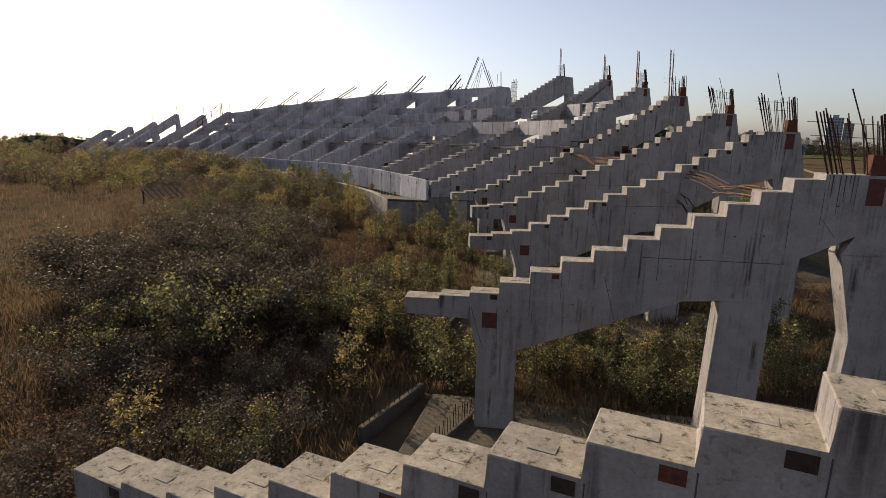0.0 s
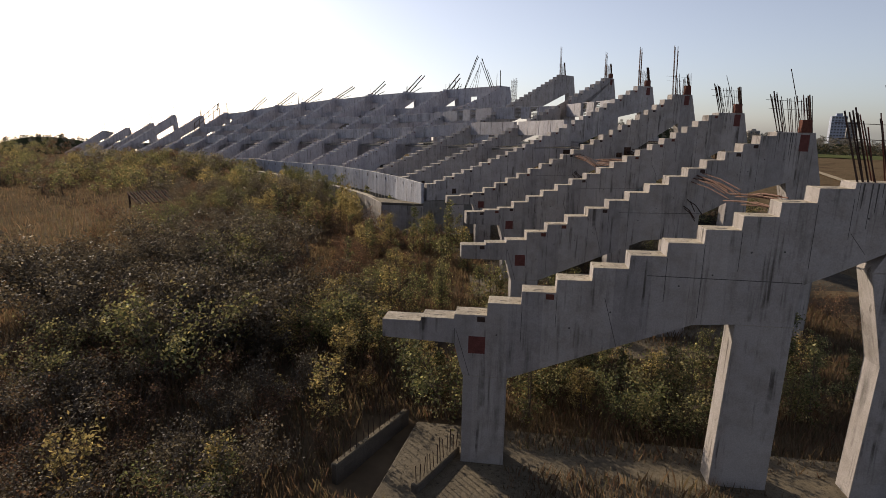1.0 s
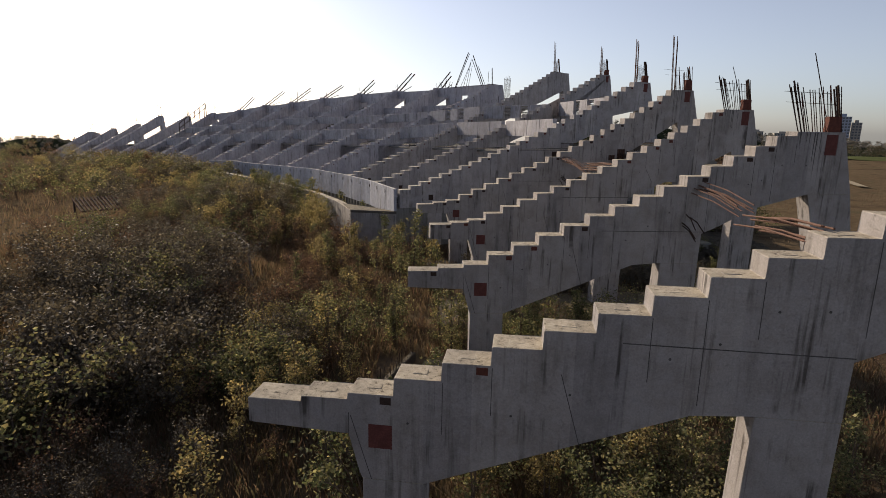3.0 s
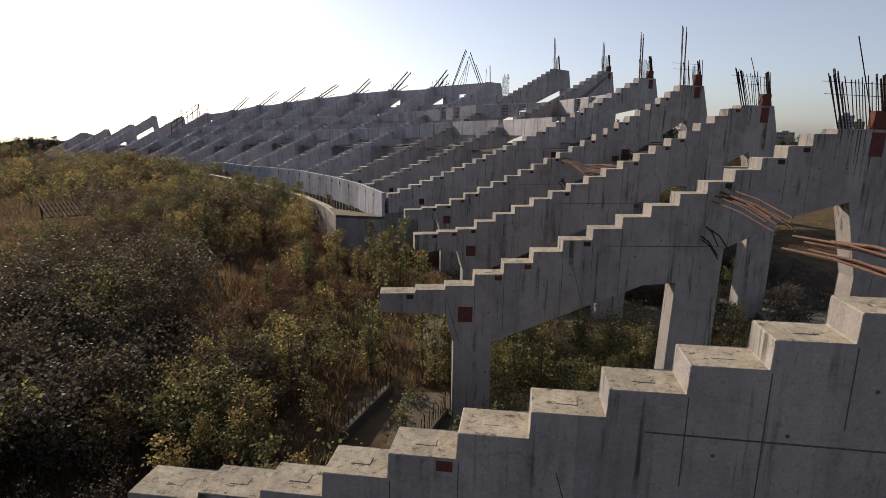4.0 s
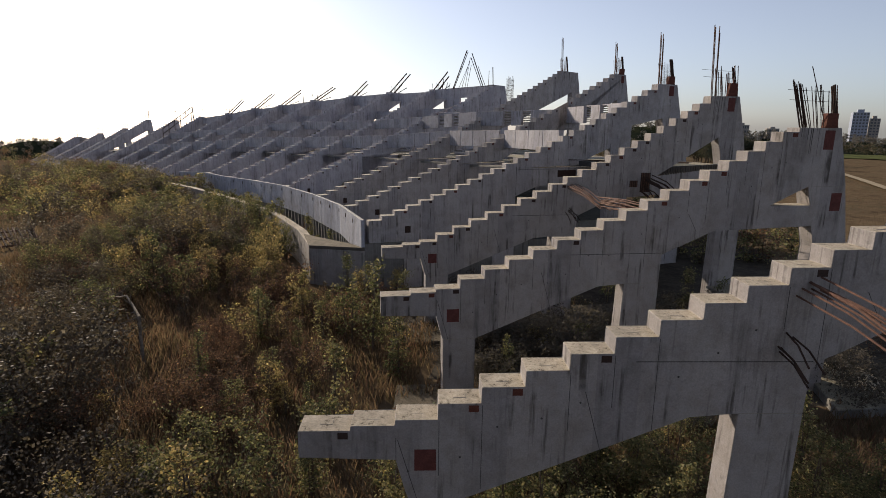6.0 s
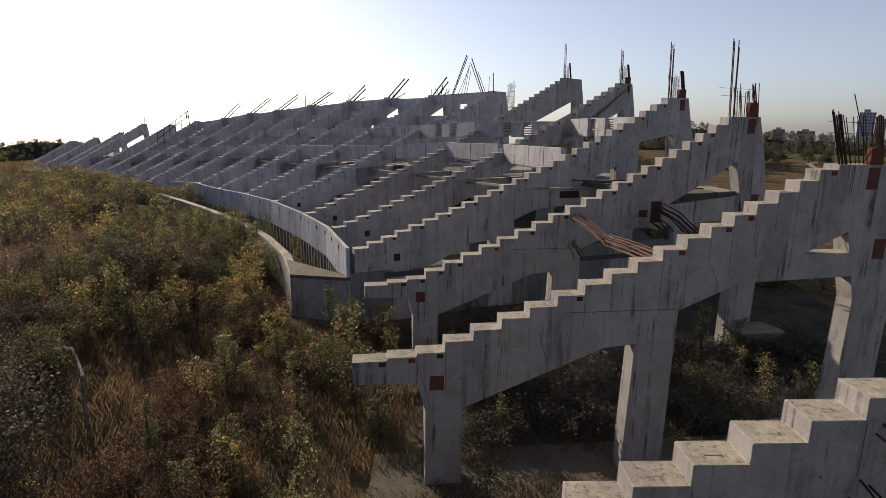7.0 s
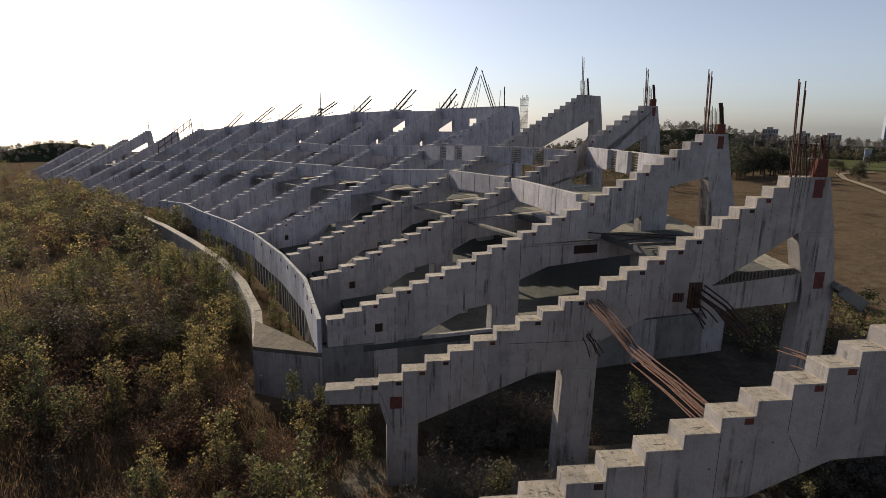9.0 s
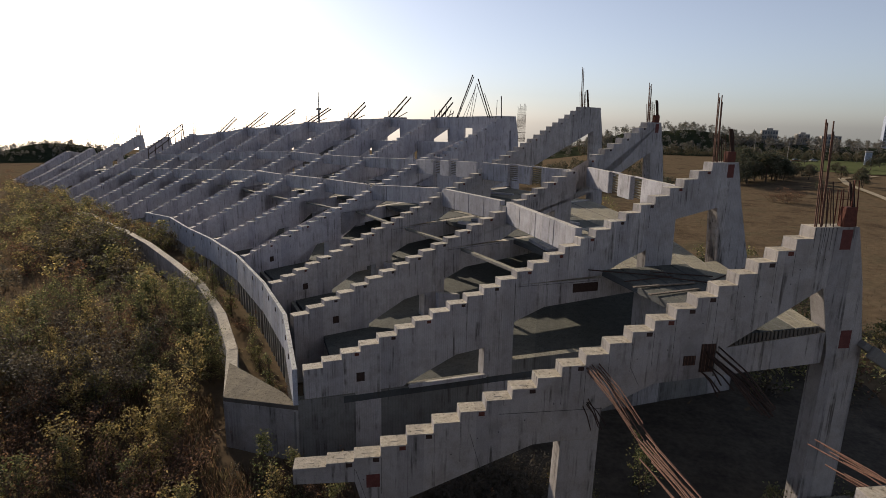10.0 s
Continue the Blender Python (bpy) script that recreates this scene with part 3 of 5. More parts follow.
def ring_beam(k, u0, u1, up0, up1, tall, label):
    """A beam of four lengths from frame k to the next one, its top a little over the treads."""
    p, q = at_frame(k, u0, THICK), at_frame(k + 1, u1, 0)
    za, zb = far_z(k, u0) + up0, far_z(k + 1, u1) + up1
    ob = thing("ring_beam", Matrix.Identity(4), label, "beam", "ring beams")
    for j in range(4):
        f0, f1 = j / 4 + 0.004, (j + 1) / 4 - 0.004
        a0, a1 = lerp(za, zb, f0), lerp(za, zb, f1)
        part("beam_length", strip(p.lerp(q, f0), p.lerp(q, f1), 0.35, a0 - tall, a0, a1 - tall, a1, 0.01), PANEL, ob)


LOW_U = (13.0, 14.35, 14.65, 13.4, 13.4, 13.2, 12.9, 12.9, 12.9, 12.9, 12.9, 12.9)
for k in range(len(FAR) - 1):
    if k < 7:
        ob = thing("slotted_parapet", Matrix.Identity(4), "pale precast concrete parapet wall standing on short piers", "parapet wall", "parapet panels")
        segs = 3
        pa, pb = at_frame(k, -0.25, -0.02 if k == 0 else THICK * 0.5), at_frame(k + 1, -0.25, THICK * 0.5)
        for j in range(segs):
            f0, f1 = j / segs, (j + 1) / segs
            p, q = pa.lerp(pb, f0), pa.lerp(pb, f1)
            t0, t1 = lerp(FAR[k][3], FAR[k + 1][3], f0) + 0.08, lerp(FAR[k][3], FAR[k + 1][3], f1) + 0.08
            b0, b1 = (2.52, 2.2) if k == 0 and j == 0 else (t0 - 2.0, t1 - 2.0)
            part("parapet_panel", strip(p.lerp(q, 0.012), p.lerp(q, 0.988), 0.2, b0, t0, b1, t1, 0.01), PARAPET, ob)
            for g in (0.02, 0.35, 0.68) if k < 4 else (0.02, 0.52):
                # piers use the dark plinth colour to paint in their shade
                part("pier", strip(p.lerp(q, g), p.lerp(q, g + 0.1), 0.2, -0.5, min(b0, b1), -0.5, min(b0, b1)), PLINTH, ob)
            part("scupper", strip(p.lerp(q, 0.972), p.lerp(q, 1.0), 0.24, t1 - 0.5, t1 - 0.25, t1 - 0.5, t1 - 0.25), DARKRUST, ob)
    if k < 11:
        ring_beam(k, LOW_U[k], LOW_U[k + 1], 0.15, 0.15, 1.35, "pale weathered concrete ring beam between two stepped frames")
    if 3 <= k < 11:
        ring_beam(k, 19.6, 19.6, 0.05, 0.05, 1.1, "grey concrete upper ring beam between two stepped frames")
    run0, run1 = FAR[k][6], FAR[k + 1][6]
    z10, z11 = far_z(k, run0), far_z(k + 1, run1)
    if 3 <= k < 11:
        split, deep = (0.772, 1.4) if k == 3 else (0.735, 1.4) if k == 4 else (0.80, 1.7)
        upper = [(0.0, 0.395, 3.3), (0.397, 0.528, 1.4), (0.53, split, 3.3), (split + 0.002, 1.0, deep)] if k == 3 else [(0.0, split, 3.3), (split + 0.002, 1.0, deep)]
        walls = [(f0, f1, 0.9, 0.0, lo, "upper_wall_panel") for f0, f1, lo in upper]
        walls.append((0.0, 1.0, -3.4, -3.0 - 0.15 * (k % 3), 8.6, "lower_wall_panel"))
        for f0, f1, off, hi, lo, nm in walls:
            p, q = at_frame(k, run0 + off, THICK), at_frame(k + 1, run1 + off, 0)
            step = (0.3, 0.2)[k % 2] if nm[0] == "u" and k > 3 else 0.0
            za, zb = lerp(z10, z11, f0), lerp(z10, z11, f1)
            tagged(part(nm, strip(p.lerp(q, f0), p.lerp(q, f1), 0.3, za - lo, za + hi - step, zb - lo, zb + hi - step, 0.01), PALE), "grey concrete wall panel high in the stand", "wall panel", "upper wall panels")
    # ring floor
    s0, s1 = floor_z(k), floor_z(k + 1)
    if 0 < k < 9:
        p, q = at_frame(k, 1.45, THICK), at_frame(k + 1, 1.45, 0)
        tagged(part("ring_footing_wall", strip(p, q, 0.2, -0.6, s0 - 0.12, -0.6, s1 - 0.12), PLINTH), "dark damp concrete wall carrying the ring floor", "wall", "ring floor", "structure")
    r0, r1 = run0 + far_flat(k) - 0.5, run1 + far_flat(k + 1) - 0.5
    p = [at_frame(k, 1.6, 0), at_frame(k, r0, 0), at_frame(k + 1, r1, 0), at_frame(k + 1, 1.6, 0)]
    zz = [s0, s0, s1, s1]
    tagged(part("ring_floor", prism(p, [z - 0.4 for z in zz], [z - 0.1 for z in zz]), SHADE_SLAB), "bare dirty concrete ring floor slab, coloured dark for the shade", "floor slab", "ring floor", "structure")
    # concourse slabs on the tie beams
    zc0, zc1 = tie_z(k) + (1.2 if k == 0 else 1.35), tie_z(k + 1) + 1.35
    c0 = 13.9 if k == 0 else 14.6
    pa, pb = (at_frame(k, c0, THICK), at_frame(k, r0, THICK)), (at_frame(k + 1, 14.6, 0), at_frame(k + 1, r1, 0))
    ob = thing("concourse_slab", Matrix.Identity(4), "grey concrete concourse slab of planks between two frames", "floor slab", "concourse slabs")
    for j in range(6):
        f0, f1 = j / 6 + 0.005, (j + 1) / 6 - 0.005
        quad = [pa[0].lerp(pa[1], f0), pa[0].lerp(pa[1], f1), pb[0].lerp(pb[1], f1), pb[0].lerp(pb[1], f0)]
        # lighter and darker planks paint in the sunlit and shaded strips
        part("plank", prism(quad, [zc0 - 0.28, zc0 - 0.28, zc1 - 0.28, zc1 - 0.28], [zc0, zc0, zc1, zc1], 0.01), SLAB if j % 3 else SHADE_SLAB, ob)

# stub walls on the ring floor and planks left lying in the bays
br = random.Random(31)
for k in range(0, 9):
    s0, s1 = floor_z(k), floor_z(k + 1)
    for u0, ln, tall, f in ((br.uniform(5.5, 7.0), 2.4, 1.2, br.uniform(0.3, 0.7)), (br.uniform(8.0, 9.5), 1.5, 1.6, 0.9)):
        p, q = at_frame(k, u0, 0).lerp(at_frame(k + 1, u0, 0), f), at_frame(k, u0 + ln, 0).lerp(at_frame(k + 1, u0 + ln, 0), f)
        z = lerp(s0, s1, f) - 0.12
        tagged(part("stub_wall", strip(p, q, 0.35, z, z + tall, z, z + tall * br.uniform(0.8, 1.0), 0.015), PANEL), "low pale concrete stub wall on the ring floor", "wall", "stub walls")
    for _ in range(5):
        u0, f = br.uniform(15.0, min(FAR[k][6], FAR[k + 1][6]) - 1.5), br.uniform(0.2, 0.75)
        c = at_frame(k, u0, 0).lerp(at_frame(k + 1, u0, 0), f)
        z = lerp(tie_z(k) + (1.2 if k == 0 else 1.35), tie_z(k + 1) + 1.35, f) + 0.02
        m = Matrix.Translation((c.x, c.y, z)) @ Matrix.Rotation(FAR[k][2] + 1.57 + br.uniform(-0.5, 0.5), 4, "Z")
        ob = part("precast_plank", box(-1.5, 1.5, -0.28, 0.28, 0.0, 0.2, 0.015), PANEL)
        ob.matrix_world = m
        tagged(ob, "pale precast concrete plank lying loose on the concourse", "plank", "lying planks")
# single planks resting across the bays
for k in range(0, 8):
    u0 = 10.6 + br.uniform(-.5, .9)
    p, q = at_frame(k, u0, THICK), at_frame(k + 1, u0 + br.uniform(-.6, .6), 0)
    za, zb = tie_z(k) + 1.2, tie_z(k + 1) + 1.2
    tagged(part("cross_plank", strip(p, q, 0.28, za - 0.16, za, zb - 0.16, zb, 0.015), SLAB), "narrow pale concrete plank across the bay of two frames", "plank", "lying planks")

# upper ring beams with open pockets of bars
for k, u0, u1, za, zb in ((0, 18.4, 21.4, 11.1, 11.05), (1, 20.4, 18.9, 10.85, 10.75), (2, 18.9, 19.3, 10.75, 10.3)):
    p, q = at_frame(k, u0, THICK), at_frame(k + 1, u1, 0)
    ob = thing("ring_beam", Matrix.Identity(4), "pale concrete ring beam with open pockets of bars coloured pale as lit", "beam", "ring beams")
    for f0, f1 in ((0.0, 0.30), (0.42, 0.56), (0.68, 1.0)):
        part("beam_length", strip(p.lerp(q, f0), p.lerp(q, f1), 0.3, lerp(za, zb, f0) - 1.35, lerp(za, zb, f0), lerp(za, zb, f1) - 1.35, lerp(za, zb, f1), 0.01), PANEL, ob)
    for f0, f1 in ((0.30, 0.42), (0.56, 0.68)):
        for j in range(8):
            z = lerp(za, zb, f0) - 0.14 - 0.15 * j
            a, b = p.lerp(q, f0 - 0.01), p.lerp(q, f1 + 0.01)
            # bars take the pale slab colour to look like sunlit rungs
            part("rebar", bar((a.x, a.y, z), (b.x, b.y, z), 0.04, 4), SLAB, ob)
        a, b = p.lerp(q, f0), p.lerp(q, f1)
        part("top_rail", strip(a, b, 0.12, za - 0.08, za, za - 0.08, za, 0.005), PANEL, ob)

# the gable of leaning bars between two heads
ob = thing("bar_trestle", Matrix.Identity(4), "tall trestle of long leaning rusty bars on the stand's top wall", "rebar")
pt, qt = at_frame(3, 32.2, 0), at_frame(4, FAR[4][6] + 0.9, 0)


def on_wall(f, z, deep=0.0):
    c = pt.lerp(qt, f)
    return (c.x + deep, c.y + deep, z)


for f0, f1, z1, r in ((0.65, 0.42, 19.4, 0.07), (0.63, 0.40, 19.2, 0.05), (0.09, 0.33, 18.9, 0.07), (0.12, 0.35, 18.4, 0.05), (0.05, 0.22, 17.2, 0.04), (0.42, 0.36, 18.3, 0.03), (0.48, 0.37, 18.0, 0.03), (0.54, 0.37, 17.8, 0.03), (0.38, 0.34, 17.4, 0.03), (0.87, 0.88, 15.9, 0.05), (0.80, 0.79, 15.4, 0.04), (0.74, 0.74, 15.3, 0.03), (-0.08, -0.04, 16.8, 0.06), (0.0, 0.02, 16.4, 0.03)):
    part("inclined_bar", bar(on_wall(f0, 14.4), on_wall(f1, z1, 0.2), r, 5), DARKRUST, ob)

# sloping rail of bars on the steps of the twelfth frame
ob = thing("stair_rail", local(*FAR[11][:3]), "dark steel scaffold rail climbing over the frame's steps", "rail")
for j in range(6):
    u = 17.6 + 1.94 * j
    part("rail_post", bar((u, 0.3, far_z(11, u) - 0.3), (u + 0.1, 0.3, 8.0 + 0.443 * (u - 17.6)), 0.075, 5), DARKRUST, ob)
part("rail_post", bar((28.2, 0.3, far_z(11, 28.2) - 0.3), (27.9, 0.3, 12.5), 0.1, 5), DARKRUST, ob)
for drop in (0.0, 1.0):
    part("rail_bar", bar((17.6, 0.3, 7.95 - drop), (27.9, 0.3, 12.5 - drop), 0.075, 5), DARKRUST, ob)

# curved outer wall along the pitch
OUTER = [(-9.6, 30.7), (-12.2, 35.3), (-15.8, 40.2), (-20.6, 45.5), (-26.4, 50.7), (-33.0, 56.3), (-39.0, 60.8), (-45.8, 65.4), (-50.2, 68.8), (-58.0, 74.5)]
outer_h = [2.45, 2.45, 2.45, 2.45, 2.45, 2.45, 2.45, 2.4, 2.4, 1.6]
wall = thing("curved_wall", Matrix.Identity(4), "curved grey concrete retaining wall with a pale worn top", "retaining wall", "", "structure")
for i in range(len(OUTER) - 1):
    part("wall_length", strip(OUTER[i + 1], OUTER[i], 0.55, -0.8, outer_h[i + 1], -0.8, outer_h[i], 0.02), CONCRETE, wall)
e0, e1 = at_frame(0, -0.27, -0.03), at_frame(0, -0.27, 1.2)
part("corner_slab", prism([(-9.58, 30.66), (e0.x, e0.y), (e1.x - 0.5, e1.y - 0.1), (-11.2, 33.9)], 2.30, 2.49, 0.01), CAP, wall, "brown-stained triangular concrete cap at the wall's end")
part("corner_block", prism([(-9.60, 30.68), (e0.x - 0.01, e0.y), (e1.x - 0.5, e1.y - 0.1), (-11.2, 33.9)], -0.8, 2.296, 0.01), CONCRETE, wall)
for u0, u1, top in ((-0.27, 8.2, floor_z(0) - 0.02), (8.2, 22.0, 3.3)):
    p, q = at_frame(0, u0, 0.02), at_frame(0, u1, 0.02)
    tagged(part("plinth_wall", strip(p, q, 0.4, -0.8, top, -0.8, top), PLINTH), "dark board-marked concrete plinth wall below the frame", "wall", "plinth walls", "structure")

# slab of ribbed planks between the fifth frame and the ring
ob = thing("concourse_slab", Matrix.Identity(4), "pale concrete planks lying on the frames' tie beams", "floor slab", "concourse slabs")
m4 = local(*NEAR[4][:3])
pa = (m4 @ Vector((11.5, 0.08, 0)), m4 @ Vector((14.5, 0.08, 0)))
pb = (at_frame(0, 13.8, 0), at_frame(0, 20.6, 0))
for j in range(7):
    f0, f1 = j / 7 + 0.004, (j + 1) / 7 - 0.004
    quad = [pa[0].lerp(pa[1], f0), pa[0].lerp(pa[1], f1), pb[0].lerp(pb[1], f1), pb[0].lerp(pb[1], f0)]
    za, zb = lerp(7.56, 7.72, f0), lerp(7.56, 7.72, f1)
    # the last planks are coloured as sunlit, the others as shaded
    part("plank", prism(quad, [za - 0.3, zb - 0.3, 7.0, 7.0], [za, zb, 7.3, 7.3], 0.015), SLAB if j > 4 else SHADE_SLAB, ob)
for j in range(22):
    p = pa[0].lerp(pa[1], (j + 0.5) / 22)
    z = lerp(7.56, 7.72, (j + 0.5) / 22)
    out = m4.to_3x3() @ Vector((0.045, 0, 0))
    deep = m4.to_3x3() @ Vector((0, -0.05, 0))
    part("edge_rib", prism([p - out, p - out + deep, p + out + deep, p + out], z - 0.42, z - 0.03, 0.008), DIRTY, ob)


# bundles of bars that hang out of the frames
def rod_bundle(i, u, z, side, count, length, mat, droop=0.35, thick=0.018):
    rng = random.Random(i * 7 + count)
    ob = thing("rebar_bundle", local(*NEAR[i][:3]), "bundle of bent rusty rebar hanging out of the concrete frame", "rebar", "rebar bundles")
    for j in range(count):
        v = 0.0 if side < 0 else THICK
        uu, zz = u + rng.uniform(-.22, .22), z + rng.uniform(-.2, .2)
        ln = length * rng.uniform(0.7, 1.0)
        end_u = uu + rng.uniform(-.05, .3)
        pts = [(uu, v - 0.05 * side, zz), (lerp(uu, end_u, .5), v + side * ln * .5, zz - droop * .3), (end_u, v + side * ln, zz - droop)]
        bm = bmesh.new()
        rod(bm, pts[0], pts[1], thick, 5)
        rod(bm, pts[1], pts[2], thick, 5)
        part("rebar", bm, mat, ob)


z11, u11 = tread_z(11) - 0.25, tread_u(12) + 0.12
rod_bundle(1, u11 + 0.1, z11 + 0.45, 1, 10, 3.3, RUST, 0.25)
rod_bundle(2, u11 + 0.25, z11 + 0.25, -1, 9, 2.9, RUST, 0.35)
rod_bundle(2, u11, z11 - 0.8, -1, 5, 0.9, DARKRUST, 0.4)
rod_bundle(3, u11 + 0.1, z11 + 0.2, 1, 13, 4.3, RUST, 0.2, 0.02)
rod_bundle(3, 10.6, 7.05, 1, 9, 3.4, RUST, 0.4)
rod_bundle(4, u11 + 0.12, z11 + 0.15, -1, 12, 3.5, RUST, 0.5)
rod_bundle(4, u11, z11 - 1.0, -1, 5, 0.9, DARKRUST, 0.4)
rod_bundle(4, 10.75, 7.0, -1, 9, 2.8, DARKRUST, 0.7, 0.026)
rod_bundle(4, 10.6, 6.5, -1, 4, 0.9, DARKRUST, 0.4, 0.026)
for u, w, z0, z1 in ((10.35, 0.5, 6.35, 7.3), (9.78, 0.42, 6.6, 6.92)):
    hole = thing("opening_frame", local(*NEAR[4][:3]), "dark rectangular recess with rusty bars in the frame", "recess", "recesses")
    part("recess_plate", box(u, u + w, -0.005, 0.02, z0, z1), DARKRUST, hole)
    for j in range(4):
        x = u + w * (j + 0.5) / 4
        part("rebar", bar((x, -0.02, z0), (x, -0.02, z1), 0.012, 4), RUST, hole)

# footing slabs under the near frames
for i, (ox, oy, a, N) in enumerate(NEAR):
    ob = thing("footing", local(ox, oy, a), "worn concrete footing slab half buried under the frame", "footing", "footings")
    part("footing_slab", prism([(-2.2, -2.4), (9.8, -2.2), (10.4, 1.6), (-1.7, 1.8)], -0.7, 0.12, 0.03), DIRTY, ob)
    for u0, v0, u1, v1 in ((-3.2, -1.0, -2.0, 2.1), (-1.1, -1.5, -0.3, 0.4)) if i < 3 else ():
        part("upstand", strip((u0, v0), (u1, v1), 0.2, -0.6, 0.34, -0.6, 0.30, 0.03), DIRTY, ob)
        rng = random.Random(i * 3 + int(u0 * 10))
        for j in range(13):
            f = (j + 0.5) / 13
            pu, pv = lerp(u0, u1, f) - 0.08, lerp(v0, v1, f) + 0.05
            part("rebar", bar((pu, pv, 0.25), (pu + rng.uniform(-.05, .05), pv + rng.uniform(-.05, .05), 0.42 + rng.uniform(.3, .55)), 0.012, 4), DARKRUST, ob)
    for j in range(7):
        part("rebar", bar((-0.16 - 0.02 * j, 0.08 + 0.07 * j, 0.0), (-0.16 - 0.012 * j, 0.08 + 0.07 * j, 2.3), 0.012, 4), RUST, ob)

ob = thing("footing", local(*NEAR[3][:3]), "pale worn concrete pad under the frame's rear leg", "footing", "footings")
part("footing_slab", prism([(10.6, 2.2), (14.2, 1.6), (16.6, 4.4), (12.4, 5.4)], -0.7, 0.10, 0.03), SLAB, ob)
part("footing_slab", prism([(13.0, -2.0), (16.6, -2.0), (16.8, 2.0), (14.4, 1.58)], -0.7, 0.22, 0.03), SLAB, ob)

# ---- ground ----
def mound(x, y):
    g = 0.0
    for cx, cy, sx, sy, h in ((-24, 22, 9, 10, 1.6), (-14, 16, 6, 7, 0.9), (-26, 36, 10, 9, 1.3), (-40, 45, 20, 16, 1.0), (-18, 2, 8, 9, 0.8)):
        g += h * math.exp(-((x - cx) / sx) ** 2 - ((y - cy) / sy) ** 2)
    return g


def ground_z(x, y):
    w = max(0.0, min(1.0, (x + 20) / 80))
    w = w * w * (3 - 2 * w)
    fall = lerp(0.050, 0.036, w) * max(0.0, math.hypot(x, y - 20) - lerp(135, 250, w))
    return -fall + mound(x, y) + 0.22 * noise.noise(Vector((x * 0.16, y * 0.16, 0))) + 0.07 * noise.noise(Vector((x * 0.7, y * 0.7, 3))) - 0.12


def ground():
    def axis(c, near, far):
        out, step, v = [0.0], near, 0.0
        while v < far:
            v += step
            out.append(v)
            if v > 70:
                step *= 1.35
        return [c - o for o in out[:0:-1]] + [c + o for o in out]
    xs, ys = axis(-5, 1.6, 4500), axis(30, 1.6, 4500)
    bm = bmesh.new()
    grid = [[bm.verts.new((x, y, ground_z(x, y))) for x in xs] for y in ys]
    for j in range(len(ys) - 1):
        for i in range(len(xs) - 1):
            bm.faces.new((grid[j][i], grid[j][i + 1], grid[j + 1][i + 1], grid[j + 1][i]))
    return tagged(part("ground", bm, EARTH), "dry brown meadow ground with sparse grass", "ground", "", "structure")


ground()
rng_ground = random.Random(3)


# soil sheet between the frames, its dark colour standing in for shade
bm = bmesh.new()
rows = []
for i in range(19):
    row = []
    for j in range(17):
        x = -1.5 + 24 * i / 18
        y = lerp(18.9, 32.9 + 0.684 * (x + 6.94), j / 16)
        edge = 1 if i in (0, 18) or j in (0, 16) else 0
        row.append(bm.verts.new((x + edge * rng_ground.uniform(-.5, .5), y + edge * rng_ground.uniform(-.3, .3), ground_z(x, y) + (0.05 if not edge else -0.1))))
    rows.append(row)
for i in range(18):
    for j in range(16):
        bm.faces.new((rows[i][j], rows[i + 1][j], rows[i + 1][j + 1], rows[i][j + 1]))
tagged(part("shade_soil_sheet", bm, SHADE_SOIL), "bare soil coloured dark for the shade of the stand", "soil", "", "structure")


# ---- far landscape ----
def lawn():
    bm = bmesh.new()
    grid = {}
    for i in range(26):
        az = radians(lerp(16, 50, i / 25))
        near = 222 + 90 * max(0.0, 1 - i / 7) ** 2 + 5 * noise.noise(Vector((i * 0.5, 0, 5)))
        for j in range(26):
            d = lerp(near, 470, j / 25)
            x, y = 3 + d * math.sin(az), 10 + d * math.cos(az)
            grid[i, j] = bm.verts.new((x, y, ground_z(x, y) + 0.25))
    for i in range(25):
        for j in range(25):
            bm.faces.new((grid[i, j], grid[i + 1, j], grid[i + 1, j + 1], grid[i, j + 1]))
    return tagged(part("lawn", bm, LAWN), "green mown lawn beyond the dry meadow", "lawn", "", "structure")


lawn()
TRAIL = [(58, 92), (65, 116), (72.3, 143.3), (75.4, 157), (78.3, 170), (84, 186), (100, 200)]
bm = bmesh.new()
edge = []
for i, (x, y) in enumerate(TRAIL):
    d = Vector(TRAIL[min(i + 1, len(TRAIL) - 1)]) - Vector(TRAIL[max(i - 1, 0)])
    n2 = Vector((-d.y, d.x)).normalized() * (0.7 + 0.1 * (i % 2))
    edge.append((bm.verts.new((x + n2.x, y + n2.y, ground_z(x, y) + 0.3)), bm.verts.new((x - n2.x, y - n2.y, ground_z(x, y) + 0.3))))
for a, b in zip(edge, edge[1:]):
    bm.faces.new((a[0], a[1], b[1], b[0]))
tagged(part("footpath", bm, TRACK), "pale sandy footpath across the meadow", "path", "", "structure")


def leaf_cloud(rng, centres, count, size, squash=1.0):
    """Leaf quads round given centres (x, y, z, spread), as one mesh."""
    v, f = [], []
    for _ in range(count):
        cx, cy, cz, sp = centres[int(rng.random() * len(centres))]
        p = Vector((cx + rng.gauss(0, sp), cy + rng.gauss(0, sp), cz + rng.gauss(0, sp * squash)))
        q = Euler((rng.uniform(-1.1, 1.1), rng.uniform(-1.1, 1.1), rng.uniform(0, 6.3))).to_matrix()
        w, h = size * rng.uniform(0.6, 1.2), size * rng.uniform(0.8, 1.7)
        b = len(v)
        for x, y in ((0, -h), (w, 0), (0, h), (-w, 0)):
            v.append(p + q @ Vector((x * 0.5, y * 0.5, 0)))
        f.append((b, b + 1, b + 2, b + 3))
    return v, f


